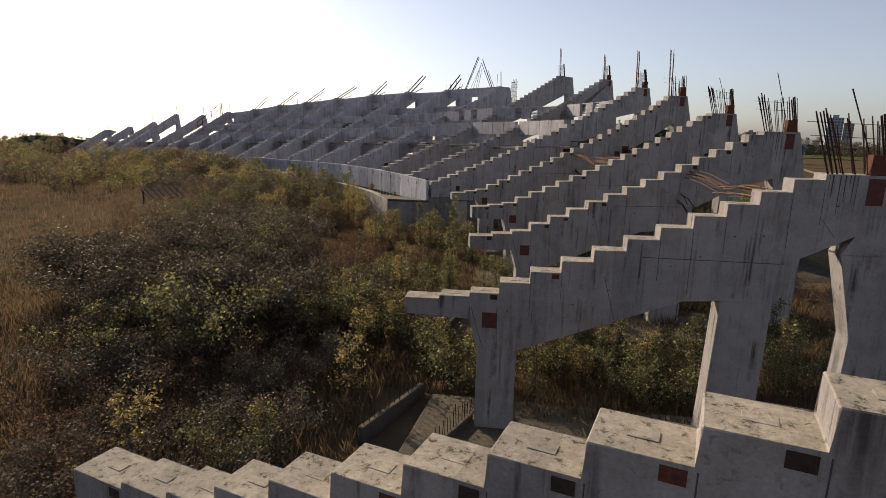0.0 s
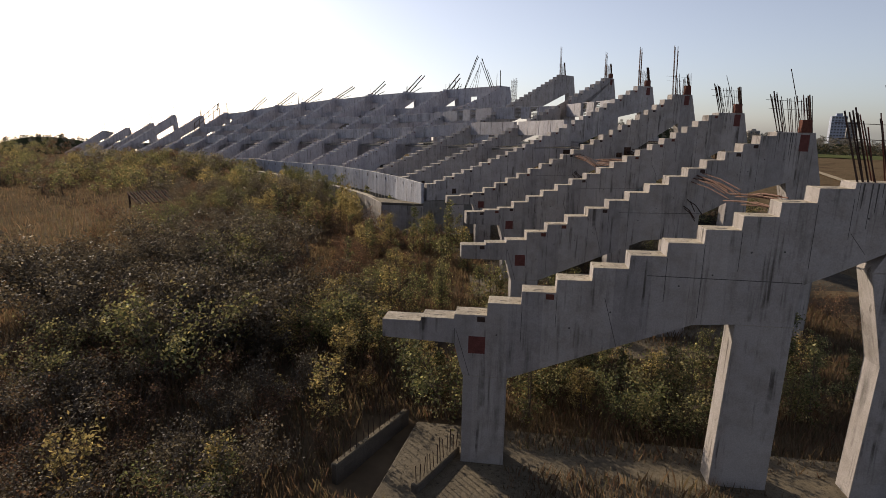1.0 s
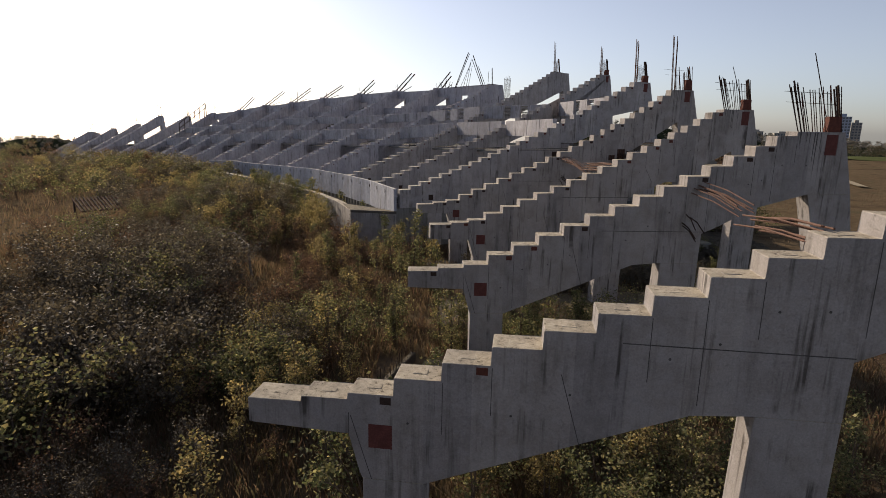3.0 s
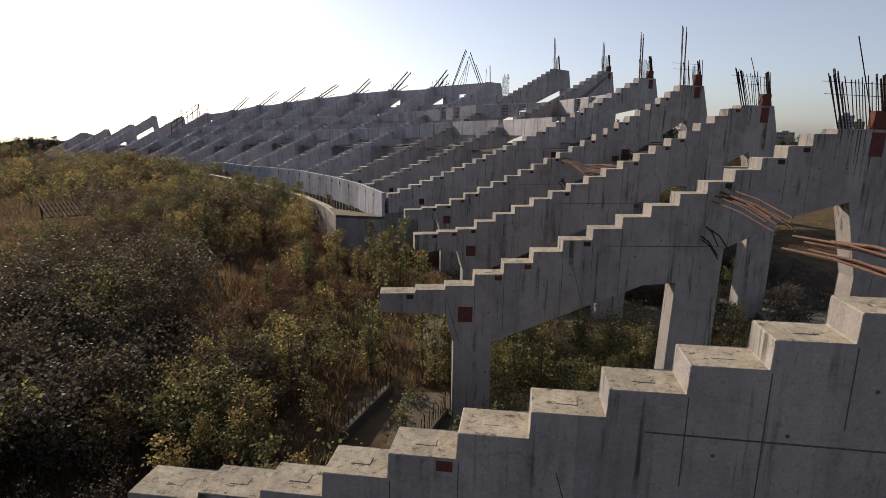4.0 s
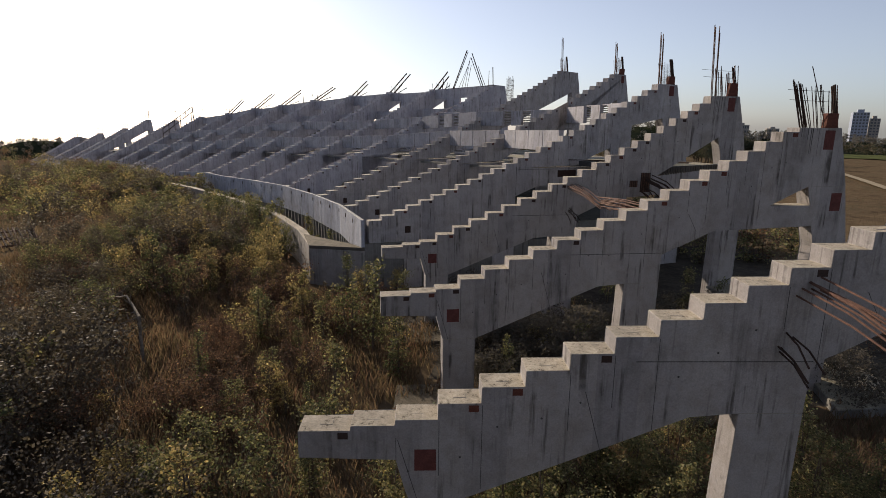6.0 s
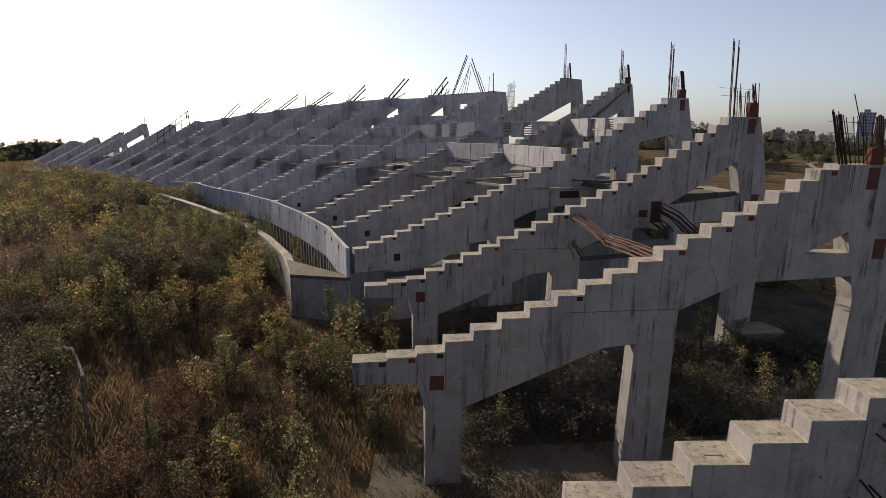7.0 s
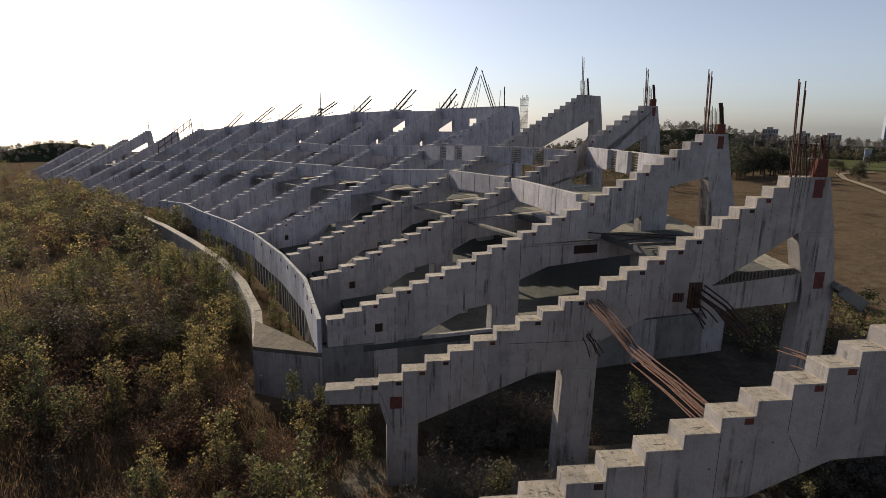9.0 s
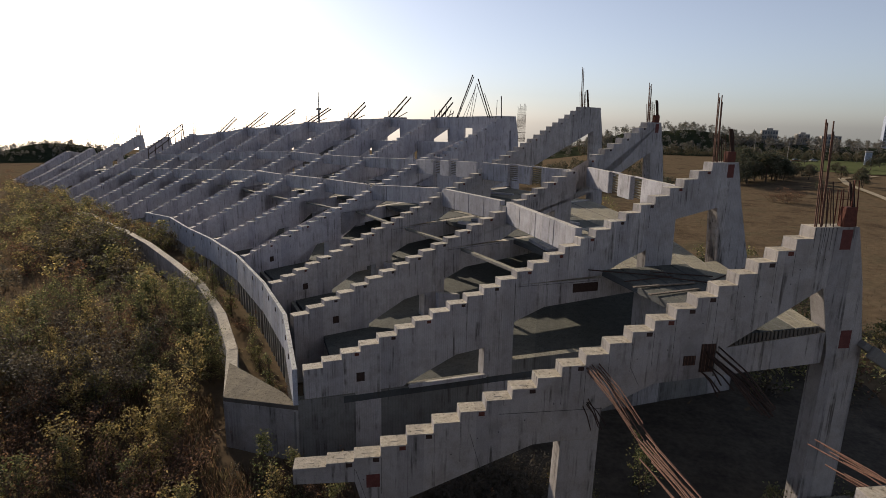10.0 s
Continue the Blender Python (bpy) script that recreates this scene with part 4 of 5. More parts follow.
def cloud_part(name, v, f, mat, parent, label=""):
    me = bpy.data.meshes.new(name)
    me.from_pydata([tuple(p) for p in v], [], f)
    me.materials.append(mat)
    ob = new(name, me)
    if parent is not None:
        ob.parent = parent
    return tagged(ob, label) if label else ob


def shrub(rng, height, width, stems, tips, leaves, size, mat, label, cat, upright=False, bare=0.25):
    """A shrub or sapling: stems that fork into twigs, with leaves round the twig ends."""
    ob = thing(cat, Matrix.Identity(4), label, cat)
    bm = bmesh.new()
    centres = []
    for s in range(stems):
        ang = rng.uniform(0, math.tau)
        lean = rng.uniform(0.05, 0.25) if upright else rng.uniform(0.25, 0.75)
        top = Vector((math.cos(ang) * width * lean, math.sin(ang) * width * lean, height * rng.uniform(0.75, 1.0) * (1 - 0.35 * (lean if not upright else 0))))
        foot = Vector((math.cos(ang) * 0.08, math.sin(ang) * 0.08, -0.3))
        mid = foot.lerp(top, 0.5) + Vector((rng.uniform(-.1, .1), rng.uniform(-.1, .1), 0.08 * height))
        r = 0.012 * height
        rod(bm, foot, mid, r, 5, r * 0.65)
        rod(bm, mid, top, r * 0.65, 5, r * 0.2)
        for t in range(tips):
            f = rng.uniform(bare, 1.0)
            base = foot.lerp(mid, f * 2) if f < 0.5 else mid.lerp(top, f * 2 - 1)
            reach = width * (0.32 if upright else 0.34) * (1.15 - 0.75 * f) * rng.uniform(0.5, 1.2)
            b2 = ang + rng.uniform(-2.2, 2.2)
            tip = base + Vector((math.cos(b2) * reach, math.sin(b2) * reach, reach * rng.uniform(0.1, 0.9)))
            rod(bm, base, tip, r * 0.3, 3, r * 0.1)
            sp = (0.055 if upright else 0.075) * (height + width) * 0.5 * rng.uniform(0.6, 1.3)
            centres.append((*tip, sp))
            centres.append((*base.lerp(tip, 0.6), sp * 0.8))
    part("stem", bm, BARK, ob)
    v, f = leaf_cloud(rng, centres, leaves, size, 0.8)
    cloud_part("crown", v, f, mat, ob)
    return ob


rng = random.Random(11)
KINDS = {
    "willow": [shrub(rng, 3.0, 3.4, 9, 9, 2900, 0.08, LEAF_GREY, "dense grey-green willow shrub with pale glossy leaves", "shrub") for _ in range(3)],
    "bush": [shrub(rng, 2.6, 3.0, 8, 9, 2200, 0.08, LEAF_GREEN, "dense dark green shrub on the overgrown bank", "shrub") for _ in range(2)],
    "brown": [shrub(rng, 2.2, 2.6, 8, 9, 1600, 0.066, LEAF_BROWN, "brown half-bare autumn shrub in dry grass", "shrub", bare=0.15) for _ in range(2)],
    "birch": [shrub(rng, 2.9, 1.7, 2, 22, 820, 0.076, LEAF_YELLOW, "slender young birch with yellow autumn leaves", "sapling", True, 0.15) for _ in range(3)],
    "aspen": [shrub(rng, 3.0, 1.5, 2, 22, 780, 0.082, LEAF_GREEN, "slender green sapling with small leaves", "sapling", True, 0.12) for _ in range(3)],
    "ivy": [shrub(rng, 1.8, 2.6, 7, 6, 900, 0.078, LEAF_DARK, "green bush between the frames, coloured dark for the shade there", "shrub") for _ in range(2)],
    "weed": [shrub(rng, 1.2, 0.9, 4, 6, 400, 0.047, m, lb, "weed", True, 0.2) for m, lb in ((LEAF_BROWN, "tall dry brown meadow weed"), (LEAF_GREY, "tall grey-green weed with pale seed heads"), (LEAF_YELLOW, "tall yellowing meadow weed"))],
}
USED, FAR_SPOTS = set(), []


def plant(kind, x, y, size=1.0):
    if kind == "far_bush":
        FAR_SPOTS.append((x, y, ground_z(x, y), size))
        return None
    if kind in ("willow", "bush", "brown") and math.hypot(x + 10.6, y - 16.0) < 2.4:
        return None                              # the clearing with the fallen branches
    src = rng.choice(KINDS[kind])
    m = Matrix.Translation((x, y, ground_z(x, y))) @ Matrix.Rotation(rng.uniform(0, 6.28), 4, "Z")
    if src.name not in USED:
        USED.add(src.name)
        ob = src
        ob.matrix_world = m
    else:
        ob = copy_thing(src, m)
    ob.scale = (size, size, size * rng.uniform(0.9, 1.12))
    tagged(ob, group={"weed": "weeds", "birch": "saplings", "aspen": "saplings"}.get(kind, "shrubs"))
    return ob


def near_concrete(x, y, gap):
    """Whether a plan point stands in a near frame's legs or the ring walls."""
    for ox, oy, a, N in NEAR:
        du, dv = (x - ox) * math.cos(a) + (y - oy) * math.sin(a), -(x - ox) * math.sin(a) + (y - oy) * math.cos(a)
        if -gap < dv < THICK + gap and -2.3 - gap < du < 14:
            return True
        if -3.4 < du < 0.9 and -1.7 < dv < 2.3 and y < 16:      # the bare footing slabs
            return True
    w, best = Vector((x, y)), (1e9, 0.0)
    for i in range(len(OUTER) - 1):
        p, q = Vector(OUTER[i]), Vector(OUTER[i + 1])
        t = max(0, min(1, (w - p).dot(q - p) / (q - p).length_squared))
        side = (q - p).x * (w - p).y - (q - p).y * (w - p).x
        best = min(best, ((w - (p + (q - p) * t)).length, side))
    if best[0] < gap + (2.4 if gap >= 0.9 and y < 36.5 else 0.5) or (best[1] < 0 and y > 30.5):
        return True
    ox, oy, a = FAR[0][:3]
    du, dv = (x - ox) * math.cos(a) + (y - oy) * math.sin(a), -(x - ox) * math.sin(a) + (y - oy) * math.cos(a)
    return dv > -gap and du > -3.5


def scatter(kinds, count, x0, x1, y0, y1, gap, lo=0.7, hi=1.2, skip=None):
    done = 0
    for _ in range(count * 6):
        if done == count:
            break
        x, y = rng.uniform(x0, x1), rng.uniform(y0, y1)
        if near_concrete(x, y, gap) or (skip and skip(x, y)):
            continue
        plant(rng.choice(kinds), x, y, rng.uniform(lo, hi))
        done += 1


# the overgrown bank
scatter(["willow", "bush", "willow", "willow"], 26, -18, -9.2, 2.5, 16, 1.6, 0.85, 1.2)
scatter(["willow", "brown", "bush", "brown"], 18, -30, -13, 17, 34, 1.8, 0.7, 1.0, lambda x, y: -31 < x < -20.5 and abs((x + 29.2) * 0.806 - (y - 30.3) * -0.592) < 2.6)
scatter(["brown", "brown", "willow"], 9, -26, -9, -8, 3, 1.6, 0.6, 0.95)
scatter(["aspen", "birch", "aspen"], 20, -22, -13, 30, 46, 0.95, 0.8, 1.2)
scatter(["far_bush"], 20, -70, -32, 34, 62, 2.0, 0.7, 1.1)
scatter(["birch", "aspen", "brown"], 22, -19, -9.5, 24, 40, 1.0, 0.7, 1.15)
scatter(["aspen", "birch", "brown"], 22, -8.5, -2.8, 8, 29, 0.7, 0.5, 1.0)
scatter(["birch", "weed", "weed"], 30, -9, -3, -6, 10, 0.6, 0.6, 1.0)
scatter(["willow", "bush", "willow", "brown"], 14, -12, -6.2, 4.5, 13, 1.6, 0.6, 0.95)
scatter(["birch", "brown", "bush", "brown", "aspen"], 34, -26, -12, 29, 47, 1.0, 0.7, 1.05)
scatter(["far_bush"], 34, -52, -22, 40, 62, 1.6, 0.6, 1.0)
scatter(["birch", "aspen", "weed"], 8, -14.5, -10.2, 25, 30, 0.9, 0.6, 0.9)
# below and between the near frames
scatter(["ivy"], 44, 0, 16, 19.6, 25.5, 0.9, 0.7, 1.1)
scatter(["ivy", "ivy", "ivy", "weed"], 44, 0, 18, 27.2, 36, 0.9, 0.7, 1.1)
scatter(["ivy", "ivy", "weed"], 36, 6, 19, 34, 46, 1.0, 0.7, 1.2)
scatter(["weed", "aspen", "bush"], 16, 4, 16, 28, 40, 1.0, 0.4, 0.8)
scatter(["bush", "aspen"], 16, 2, 12, 11.5, 17, 0.8, 0.4, 0.65)
scatter(["weed", "aspen", "aspen", "birch", "bush"], 54, -2.5, 13, 2.2, 8.6, 0.7, 0.5, 0.95)
scatter(["weed", "birch", "bush"], 14, -6.5, -2.6, 4, 16, 0.7, 0.6, 1.0)
scatter(["weed", "aspen", "aspen", "bush"], 50, -2.5, 13, 11, 16.6, 0.6, 0.6, 0.95)
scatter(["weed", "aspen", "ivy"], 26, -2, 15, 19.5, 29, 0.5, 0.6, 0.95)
scatter(["weed", "aspen", "bush", "weed"], 26, 3, 16, 19.5, 34, 0.6, 0.4, 0.75)
scatter(["far_bush"], 54, -72, -34, 50, 88, 1.4, 0.9, 1.4)
scatter(["far_bush"], 34, -112, -68, 72, 108, 1.5, 1.0, 1.6)
for k in range(7):
    for _ in range(5):
        p = at_frame(k, rng.uniform(-2.0, -1.1), 0).lerp(at_frame(k + 1, rng.uniform(-2.0, -1.1), 0), rng.uniform(0.2, 0.95))
        plant(rng.choice(("weed", "weed", "brown", "aspen")), p.x, p.y, rng.uniform(0.5, 0.95))
for i in range(4, len(OUTER) - 1):
    a, b = Vector(OUTER[i]), Vector(OUTER[i + 1])
    out = Vector((-(b - a).y, (b - a).x)).normalized()
    for _ in range(13 if i > 4 else 8):
        p = a.lerp(b, rng.random()) - out * rng.uniform(1.6, 5.0) * (1 if out.x > 0 else -1)
        plant("far_bush", p.x, p.y, rng.uniform(1.1, 1.6) if i > 4 else rng.uniform(0.75, 1.05))
for k in range(6, 13):
    for _ in range(6):
        p = at_frame(k, rng.uniform(-5.0, -2.0), rng.uniform(-4, 4))
        plant("far_bush", p.x, p.y, rng.uniform(0.7, 1.15))
scatter(["weed"], 60, -24, -3, -4, 30, 0.5, 0.7, 1.2)
scatter(["brown", "birch", "weed", "brown", "aspen"], 34, -10.5, -3.6, 9, 27, 0.8, 0.45, 0.85)
scatter(["brown", "brown", "weed"], 12, -12.5, -7.5, 13, 22, 1.4, 0.5, 0.8, lambda x, y: math.hypot(x + 11.8, y - 17.0) < 2.2)
for x, y, size in ((48.4, 127.6, 1.5), (50.0, 128.6, 1.2), (46.6, 129.0, 1.1)):
    plant("brown", x, y, size)
scatter(["bush", "willow", "brown", "brown"], 26, -15, -5.2, -5.5, 4.5, 1.2, 0.5, 0.85)
scatter(["willow", "bush"], 5, -24, -15.5, 26, 37, 1.2, 0.7, 0.95)
for kind, x, y, size in (("aspen", -4.6, 22.6, 1.15), ("aspen", -2.9, 15.4, 1.0), ("birch", -2.4, 20.9, 1.0), ("aspen", -3.4, 21.8, 1.25), ("birch", -5.2, 16.0, 0.8), ("aspen", -1.6, 19.6, 0.9),
                         ("willow", -12.9, 13.4, 0.75), ("willow", -13.8, 15.6, 0.8), ("willow", -14.4, 18.6, 0.8), ("birch", -11.8, 29.8, 1.15), ("birch", -12.5, 30.8, 1.05), ("birch", -11.2, 28.4, 0.95), ("birch", -13.3, 31.6, 1.1), ("bush", -14.4, 36.9, 0.9), ("bush", -13.5, 35.9, 0.75), ("aspen", -15.0, 37.6, 1.15), ("bush", -16.7, 39.9, 1.0), ("aspen", -17.4, 40.6, 1.2), ("bush", -19.0, 42.3, 1.0), ("bush", -21.2, 44.8, 1.0), ("birch", -10.6, 27.2, 0.9), ("birch", -12.6, 31.6, 1.2), ("birch", -11.4, 29.2, 1.1), ("birch", -10.9, 27.6, 0.8), ("aspen", -6.6, 28.3, 0.9), ("aspen", -5.4, 28.0, 0.75), ("willow", -18.6, 31.5, 1.2), ("willow", -17.2, 33.8, 1.15), ("willow", -16.0, 30.6, 1.0), ("birch", -13.8, 34.6, 1.15),
                         ("aspen", 11.6, 23.4, 0.9), ("aspen", 9.5, 23.9, 0.7), ("aspen", 7.6, 31.2, 0.95), ("weed", 10.4, 22.6, 1.2), ("aspen", -3.0, 26.6, 0.8), ("bush", -4.3, 24.6, 0.5), ("birch", 1.6, 3.4, 0.75), ("birch", 3.2, 3.3, 0.6), ("aspen", 4.1, 4.2, 0.7), ("weed", 2.4, 4.4, 1.3), ("bush", 5.2, 13.4, 0.8), ("bush", 3.4, 12.4, 0.7), ("bush", 7.2, 14.4, 0.8), ("aspen", -2.6, 14.0, 0.8), ("birch", -2.9, 8.2, 0.7)):
    plant(kind, x, y, size)
scatter(["weed", "bush", "brown"], 24, 16, 34, 4, 60, 0.8, 0.5, 0.8)


def far_thicket(spots):
    """The bushes of the far bank: leaf masses over thin stems, as one mesh in four leaf colours."""
    V, F, kind = [], [], []
    for x, y, z, size in spots:
        h, w, m = 2.7 * size, 3.2 * size, rng.choice((0, 0, 1, 1, 1, 2, 3))
        cs = []
        for _ in range(26):
            ang, f = rng.uniform(0, 6.28), rng.uniform(0.1, 1.0)
            rad = w * 0.5 * math.sin(math.pi * min(1.0, f * 0.8 + 0.15)) * rng.uniform(0.3, 1.1)
            tip = Vector((x + math.cos(ang) * rad, y + math.sin(ang) * rad, z + h * f))
            cs.append((*tip, 0.2 * size))
            k = len(V)
            side = Vector((-math.sin(ang), math.cos(ang), 0)) * 0.02
            V += [Vector((x, y, z - 0.2)) - side, Vector((x, y, z - 0.2)) + side, tip]
            F.append((k, k + 1, k + 2))
            kind.append(4)
        v, f = leaf_cloud(rng, cs, int(440 * size), 0.15, 0.8)
        k = len(V)
        V += v
        F += [tuple(i + k for i in q) for q in f]
        kind += [m] * len(f)
    ob = cloud_part("thicket", V, F, LEAF_GREY, None)
    for m in (LEAF_GREEN, LEAF_BROWN, LEAF_YELLOW, BARK):
        ob.data.materials.append(m)
    ob.data.polygons.foreach_set("material_index", kind)
    return tagged(ob, "thicket of green, brown and yellowing shrubs on the far bank", "shrubs", "", "stuff")


for k in range(4):
    for _ in range(14):
        p = at_frame(k, FAR[k][6] + rng.uniform(4.5, 16) + (10 if k == 3 else 0), rng.uniform(-4, 4))
        plant("far_bush", p.x, p.y, rng.uniform(0.7, 1.35))
scatter(["far_bush"], 60, 20, 60, 30, 130, 1.0, 0.25, 0.55)
far_thicket(FAR_SPOTS)


# grass
def grass_patch(name, count, x0, x1, y0, y1, tall, wide, label, keep):
    gr = np.random.RandomState(len(name) + count)
    xy = np.stack([gr.uniform(x0, x1, count), gr.uniform(y0, y1, count)], 1)
    ok = np.array([keep(x, y) for x, y in xy])
    xy = xy[ok]
    n = len(xy)
    z = np.array([ground_z(x, y) for x, y in xy])
    clump = np.array([0.55 + 0.9 * (noise.noise(Vector((x * 0.45, y * 0.45, 7))) * 0.5 + 0.5) for x, y in xy])
    ang, bend = gr.uniform(0, 6.28, n), gr.uniform(0.05, 0.45, n)
    h = tall * clump * gr.uniform(0.5, 1.15, n)
    w = wide * gr.uniform(0.6, 1.3, n)
    c, s = np.cos(ang), np.sin(ang)
    a2 = gr.uniform(0, 6.28, n)
    v = np.zeros((n, 4, 3))
    v[:, 0] = np.stack([xy[:, 0] - c * w, xy[:, 1] - s * w, z - 0.05], 1)
    v[:, 1] = np.stack([xy[:, 0] + c * w, xy[:, 1] + s * w, z - 0.05], 1)
    v[:, 2] = np.stack([xy[:, 0] + np.cos(a2) * bend * h * 0.45 + c * w * 0.8, xy[:, 1] + np.sin(a2) * bend * h * 0.45 + s * w * 0.8, z + h * 0.62], 1)
    v[:, 3] = np.stack([xy[:, 0] + np.cos(a2) * bend * h, xy[:, 1] + np.sin(a2) * bend * h, z + h], 1)
    base = np.arange(n)[:, None] * 4
    faces = (base + np.array([[0, 1, 2, 3]])).tolist()
    me = bpy.data.meshes.new(name)
    me.from_pydata(v.reshape(-1, 3).tolist(), [], faces)
    me.materials.append(GRASS)
    return tagged(new(name, me), label, "grass", "", "stuff")


def open_ground(x, y):
    return not near_concrete(x, y, 0.1)


def less_in_shade(x, y):
    shade = -1 < x < 19 and y > 19
    return open_ground(x, y) and (not shade or (x * 37.7 + y * 91.3) % 1.0 < 0.12)


grass_patch("grass", 260000, -26, 16, -13, 34, 0.5, 0.0055, "tall dry brown and olive grass", less_in_shade)
grass_patch("grass", 45000, -75, -22, -5, 75, 0.5, 0.02, "tall dry brown grass of the pitch", open_ground)
grass_patch("grass", 45000, 14, 80, 0, 125, 0.24, 0.013, "short dry meadow grass", lambda x, y: x > 19 or y < 19)


# ---- woods and buildings at the horizon ----
def far_tree(rng, h, w, mat):
    ob = thing("tree", Matrix.Identity(4), "distant broad-leaved tree in early autumn colour", "tree", "far trees")
    bm = bmesh.new()
    rod(bm, (0, 0, -0.4), (0, 0, h * 0.6), 0.03 * h, 6, 0.012 * h)
    centres = []
    for j in range(16):
        ang, f = rng.uniform(0, 6.28), rng.uniform(0.25, 1.0)
        rad = w * 0.42 * math.sin(math.pi * min(1.0, f * 0.85 + 0.12)) * rng.uniform(0.5, 1.1)
        tip = (math.cos(ang) * rad, math.sin(ang) * rad, h * (0.12 + 0.80 * f))
        rod(bm, (0, 0, h * 0.5 * f), tip, 0.008 * h, 4, 0.003 * h)
        centres.append((*tip, 0.10 * w))
    part("trunk", bm, BARK, ob)
    v, f = leaf_cloud(rng, centres, 1800, 0.042 * h, 0.9)
    cloud_part("crown", v, f, mat, ob)
    return ob


tr = random.Random(23)
TREES = [far_tree(tr, 8.0, 7.0, FAR_LEAF) for _ in range(4)]
TREES_USED = set()


def put_tree(x, y, s):
    src = tr.choice(TREES)
    m = Matrix.Translation((x, y, ground_z(x, y) - 0.1)) @ Matrix.Rotation(tr.uniform(0, 6.28), 4, "Z")
    if src.name not in TREES_USED:
        TREES_USED.add(src.name)
        src.matrix_world = m
        ob = src
    else:
        ob = copy_thing(src, m)
    ob.scale = (s * tr.uniform(0.9, 1.3), s * tr.uniform(0.9, 1.3), s)


def woods(spots, label, count=150, leaf=0.095, mat=FAR_LEAF):
    """Many distant trees as one mesh: leaf masses over thin trunks."""
    V, F = [], []
    for x, y, z, s in spots:
        h, w = 8.0 * s, 7.0 * s
        cs = []
        for j in range(11):
            ang, f = tr.uniform(0, 6.28), tr.uniform(0.2, 1.0)
            rad = w * 0.45 * math.sin(math.pi * min(1.0, f * 0.85 + 0.12)) * tr.uniform(0.4, 1.1)
            cs.append((x + math.cos(ang) * rad, y + math.sin(ang) * rad, z + h * (0.12 + 0.82 * f), 0.10 * w))
        v, f = leaf_cloud(tr, cs, count, leaf * h, 0.9)
        k = len(V)
        V += v
        F += [tuple(i + k for i in q) for q in f]
        for dx, dy in ((0.02, 0), (0, 0.02)):
            k = len(V)
            V += [Vector((x - dx * h, y - dy * h, z - 0.5)), Vector((x + dx * h, y + dy * h, z - 0.5)), Vector((x, y, z + 0.6 * h))]
            F.append((k, k + 1, k + 2))
    ob = cloud_part("woods", V, F, mat, None)
    return tagged(ob, label, "woods", "", "stuff")


def wooded_hill(name, cx, cy, rx, ry, h, turn):
    bm = bmesh.new()
    n, m = 36, 10
    rings = []
    for j in range(m + 1):
        r = j / m
        ring = []
        for i in range(n):
            t = i * math.tau / n
            x, y = rx * r * math.cos(t), ry * r * math.sin(t)
            X, Y = cx + x * math.cos(turn) - y * math.sin(turn), cy + x * math.sin(turn) + y * math.cos(turn)
            z = h * (1 - r * r) ** 1.3 * (1 + 0.2 * noise.noise(Vector((X * 0.03, Y * 0.03, 1)))) - 0.6 + ground_z(X, Y)
            ring.append(bm.verts.new((X, Y, z)))
        rings.append(ring)
    for a, b in zip(rings, rings[1:]):
        for i in range(n):
            bm.faces.new((a[i], a[(i + 1) % n], b[(i + 1) % n], b[i]))
    bmesh.ops.remove_doubles(bm, verts=list(bm.verts), dist=0.01)
    bmesh.ops.recalc_face_normals(bm, faces=list(bm.faces))
    tagged(part(name, bm, WOODFLOOR), "low hill covered with woodland", "hill", "", "structure")


def hill_trees(cx, cy, rx, ry, h, turn, count, s0, s1):
    out = []
    for _ in range(count):
        r, t = math.sqrt(tr.random()) * 0.95, tr.uniform(0, 6.28)
        x, y = rx * r * math.cos(t), ry * r * math.sin(t)
        X, Y = cx + x * math.cos(turn) - y * math.sin(turn), cy + x * math.sin(turn) + y * math.cos(turn)
        out.append((X, Y, ground_z(X, Y) + h * (1 - r * r) ** 1.3 - 0.9, tr.uniform(s0, s1)))
    return out


for cx, cy, rx, ry, h, turn, count, s0, s1, label in (
        (-290, 309, 50, 32, 11.0, 0.75, 300, 0.28, 0.45, "dense distant woodland on a low hill"),
        (100, 470, 105, 42, 19.0, -0.2, 300, 0.5, 0.85, "dense distant woodland on a long hill"),
        (150, 462, 220, 46, 11.5, -0.12, 620, 0.5, 0.85, "dense distant woodland along the horizon")):
    wooded_hill("hill", cx, cy, rx, ry, h, turn)
    woods(hill_trees(cx, cy, rx, ry, h, turn, count, s0, s1), label, mat=HILL_LEAF)


def arc(d, az):
    return 3 + d * math.sin(radians(az)), 10 + d * math.cos(radians(az))


woods([(x, y, ground_z(x, y), tr.uniform(0.5, 0.95)) for x, y in (arc(405 + tr.gauss(0, 12), tr.uniform(3, 42)) for _ in range(230))], "belt of distant trees behind the lawn")
woods([(x, y, ground_z(x, y) - 0.6, tr.uniform(0.22, 0.42)) for x, y in ((tr.uniform(-150, -128), tr.uniform(158, 178)) for _ in range(36))], "low trees behind the end of the stand")
woods([(x, y, ground_z(x, y), tr.uniform(0.16, 0.3)) for x, y in ((tr.uniform(-150, -108), tr.uniform(62, 92)) for _ in range(60))], "low trees growing before the end of the stand")
woods([(x, y, ground_z(x, y), tr.uniform(0.3, 0.55)) for x, y in ((tr.uniform(-8, 30), tr.uniform(125, 205)) for _ in range(110))], "scrub of low trees behind the stand", 240, 0.07)
for j in range(34):
    f = (j + 0.5) / 34
    put_tree(lerp(46, 78, f) + tr.uniform(-4, 4), lerp(160, 196, f) + tr.uniform(-6, 10), lerp(1.15, 0.5, f) * tr.uniform(0.75, 1.1))
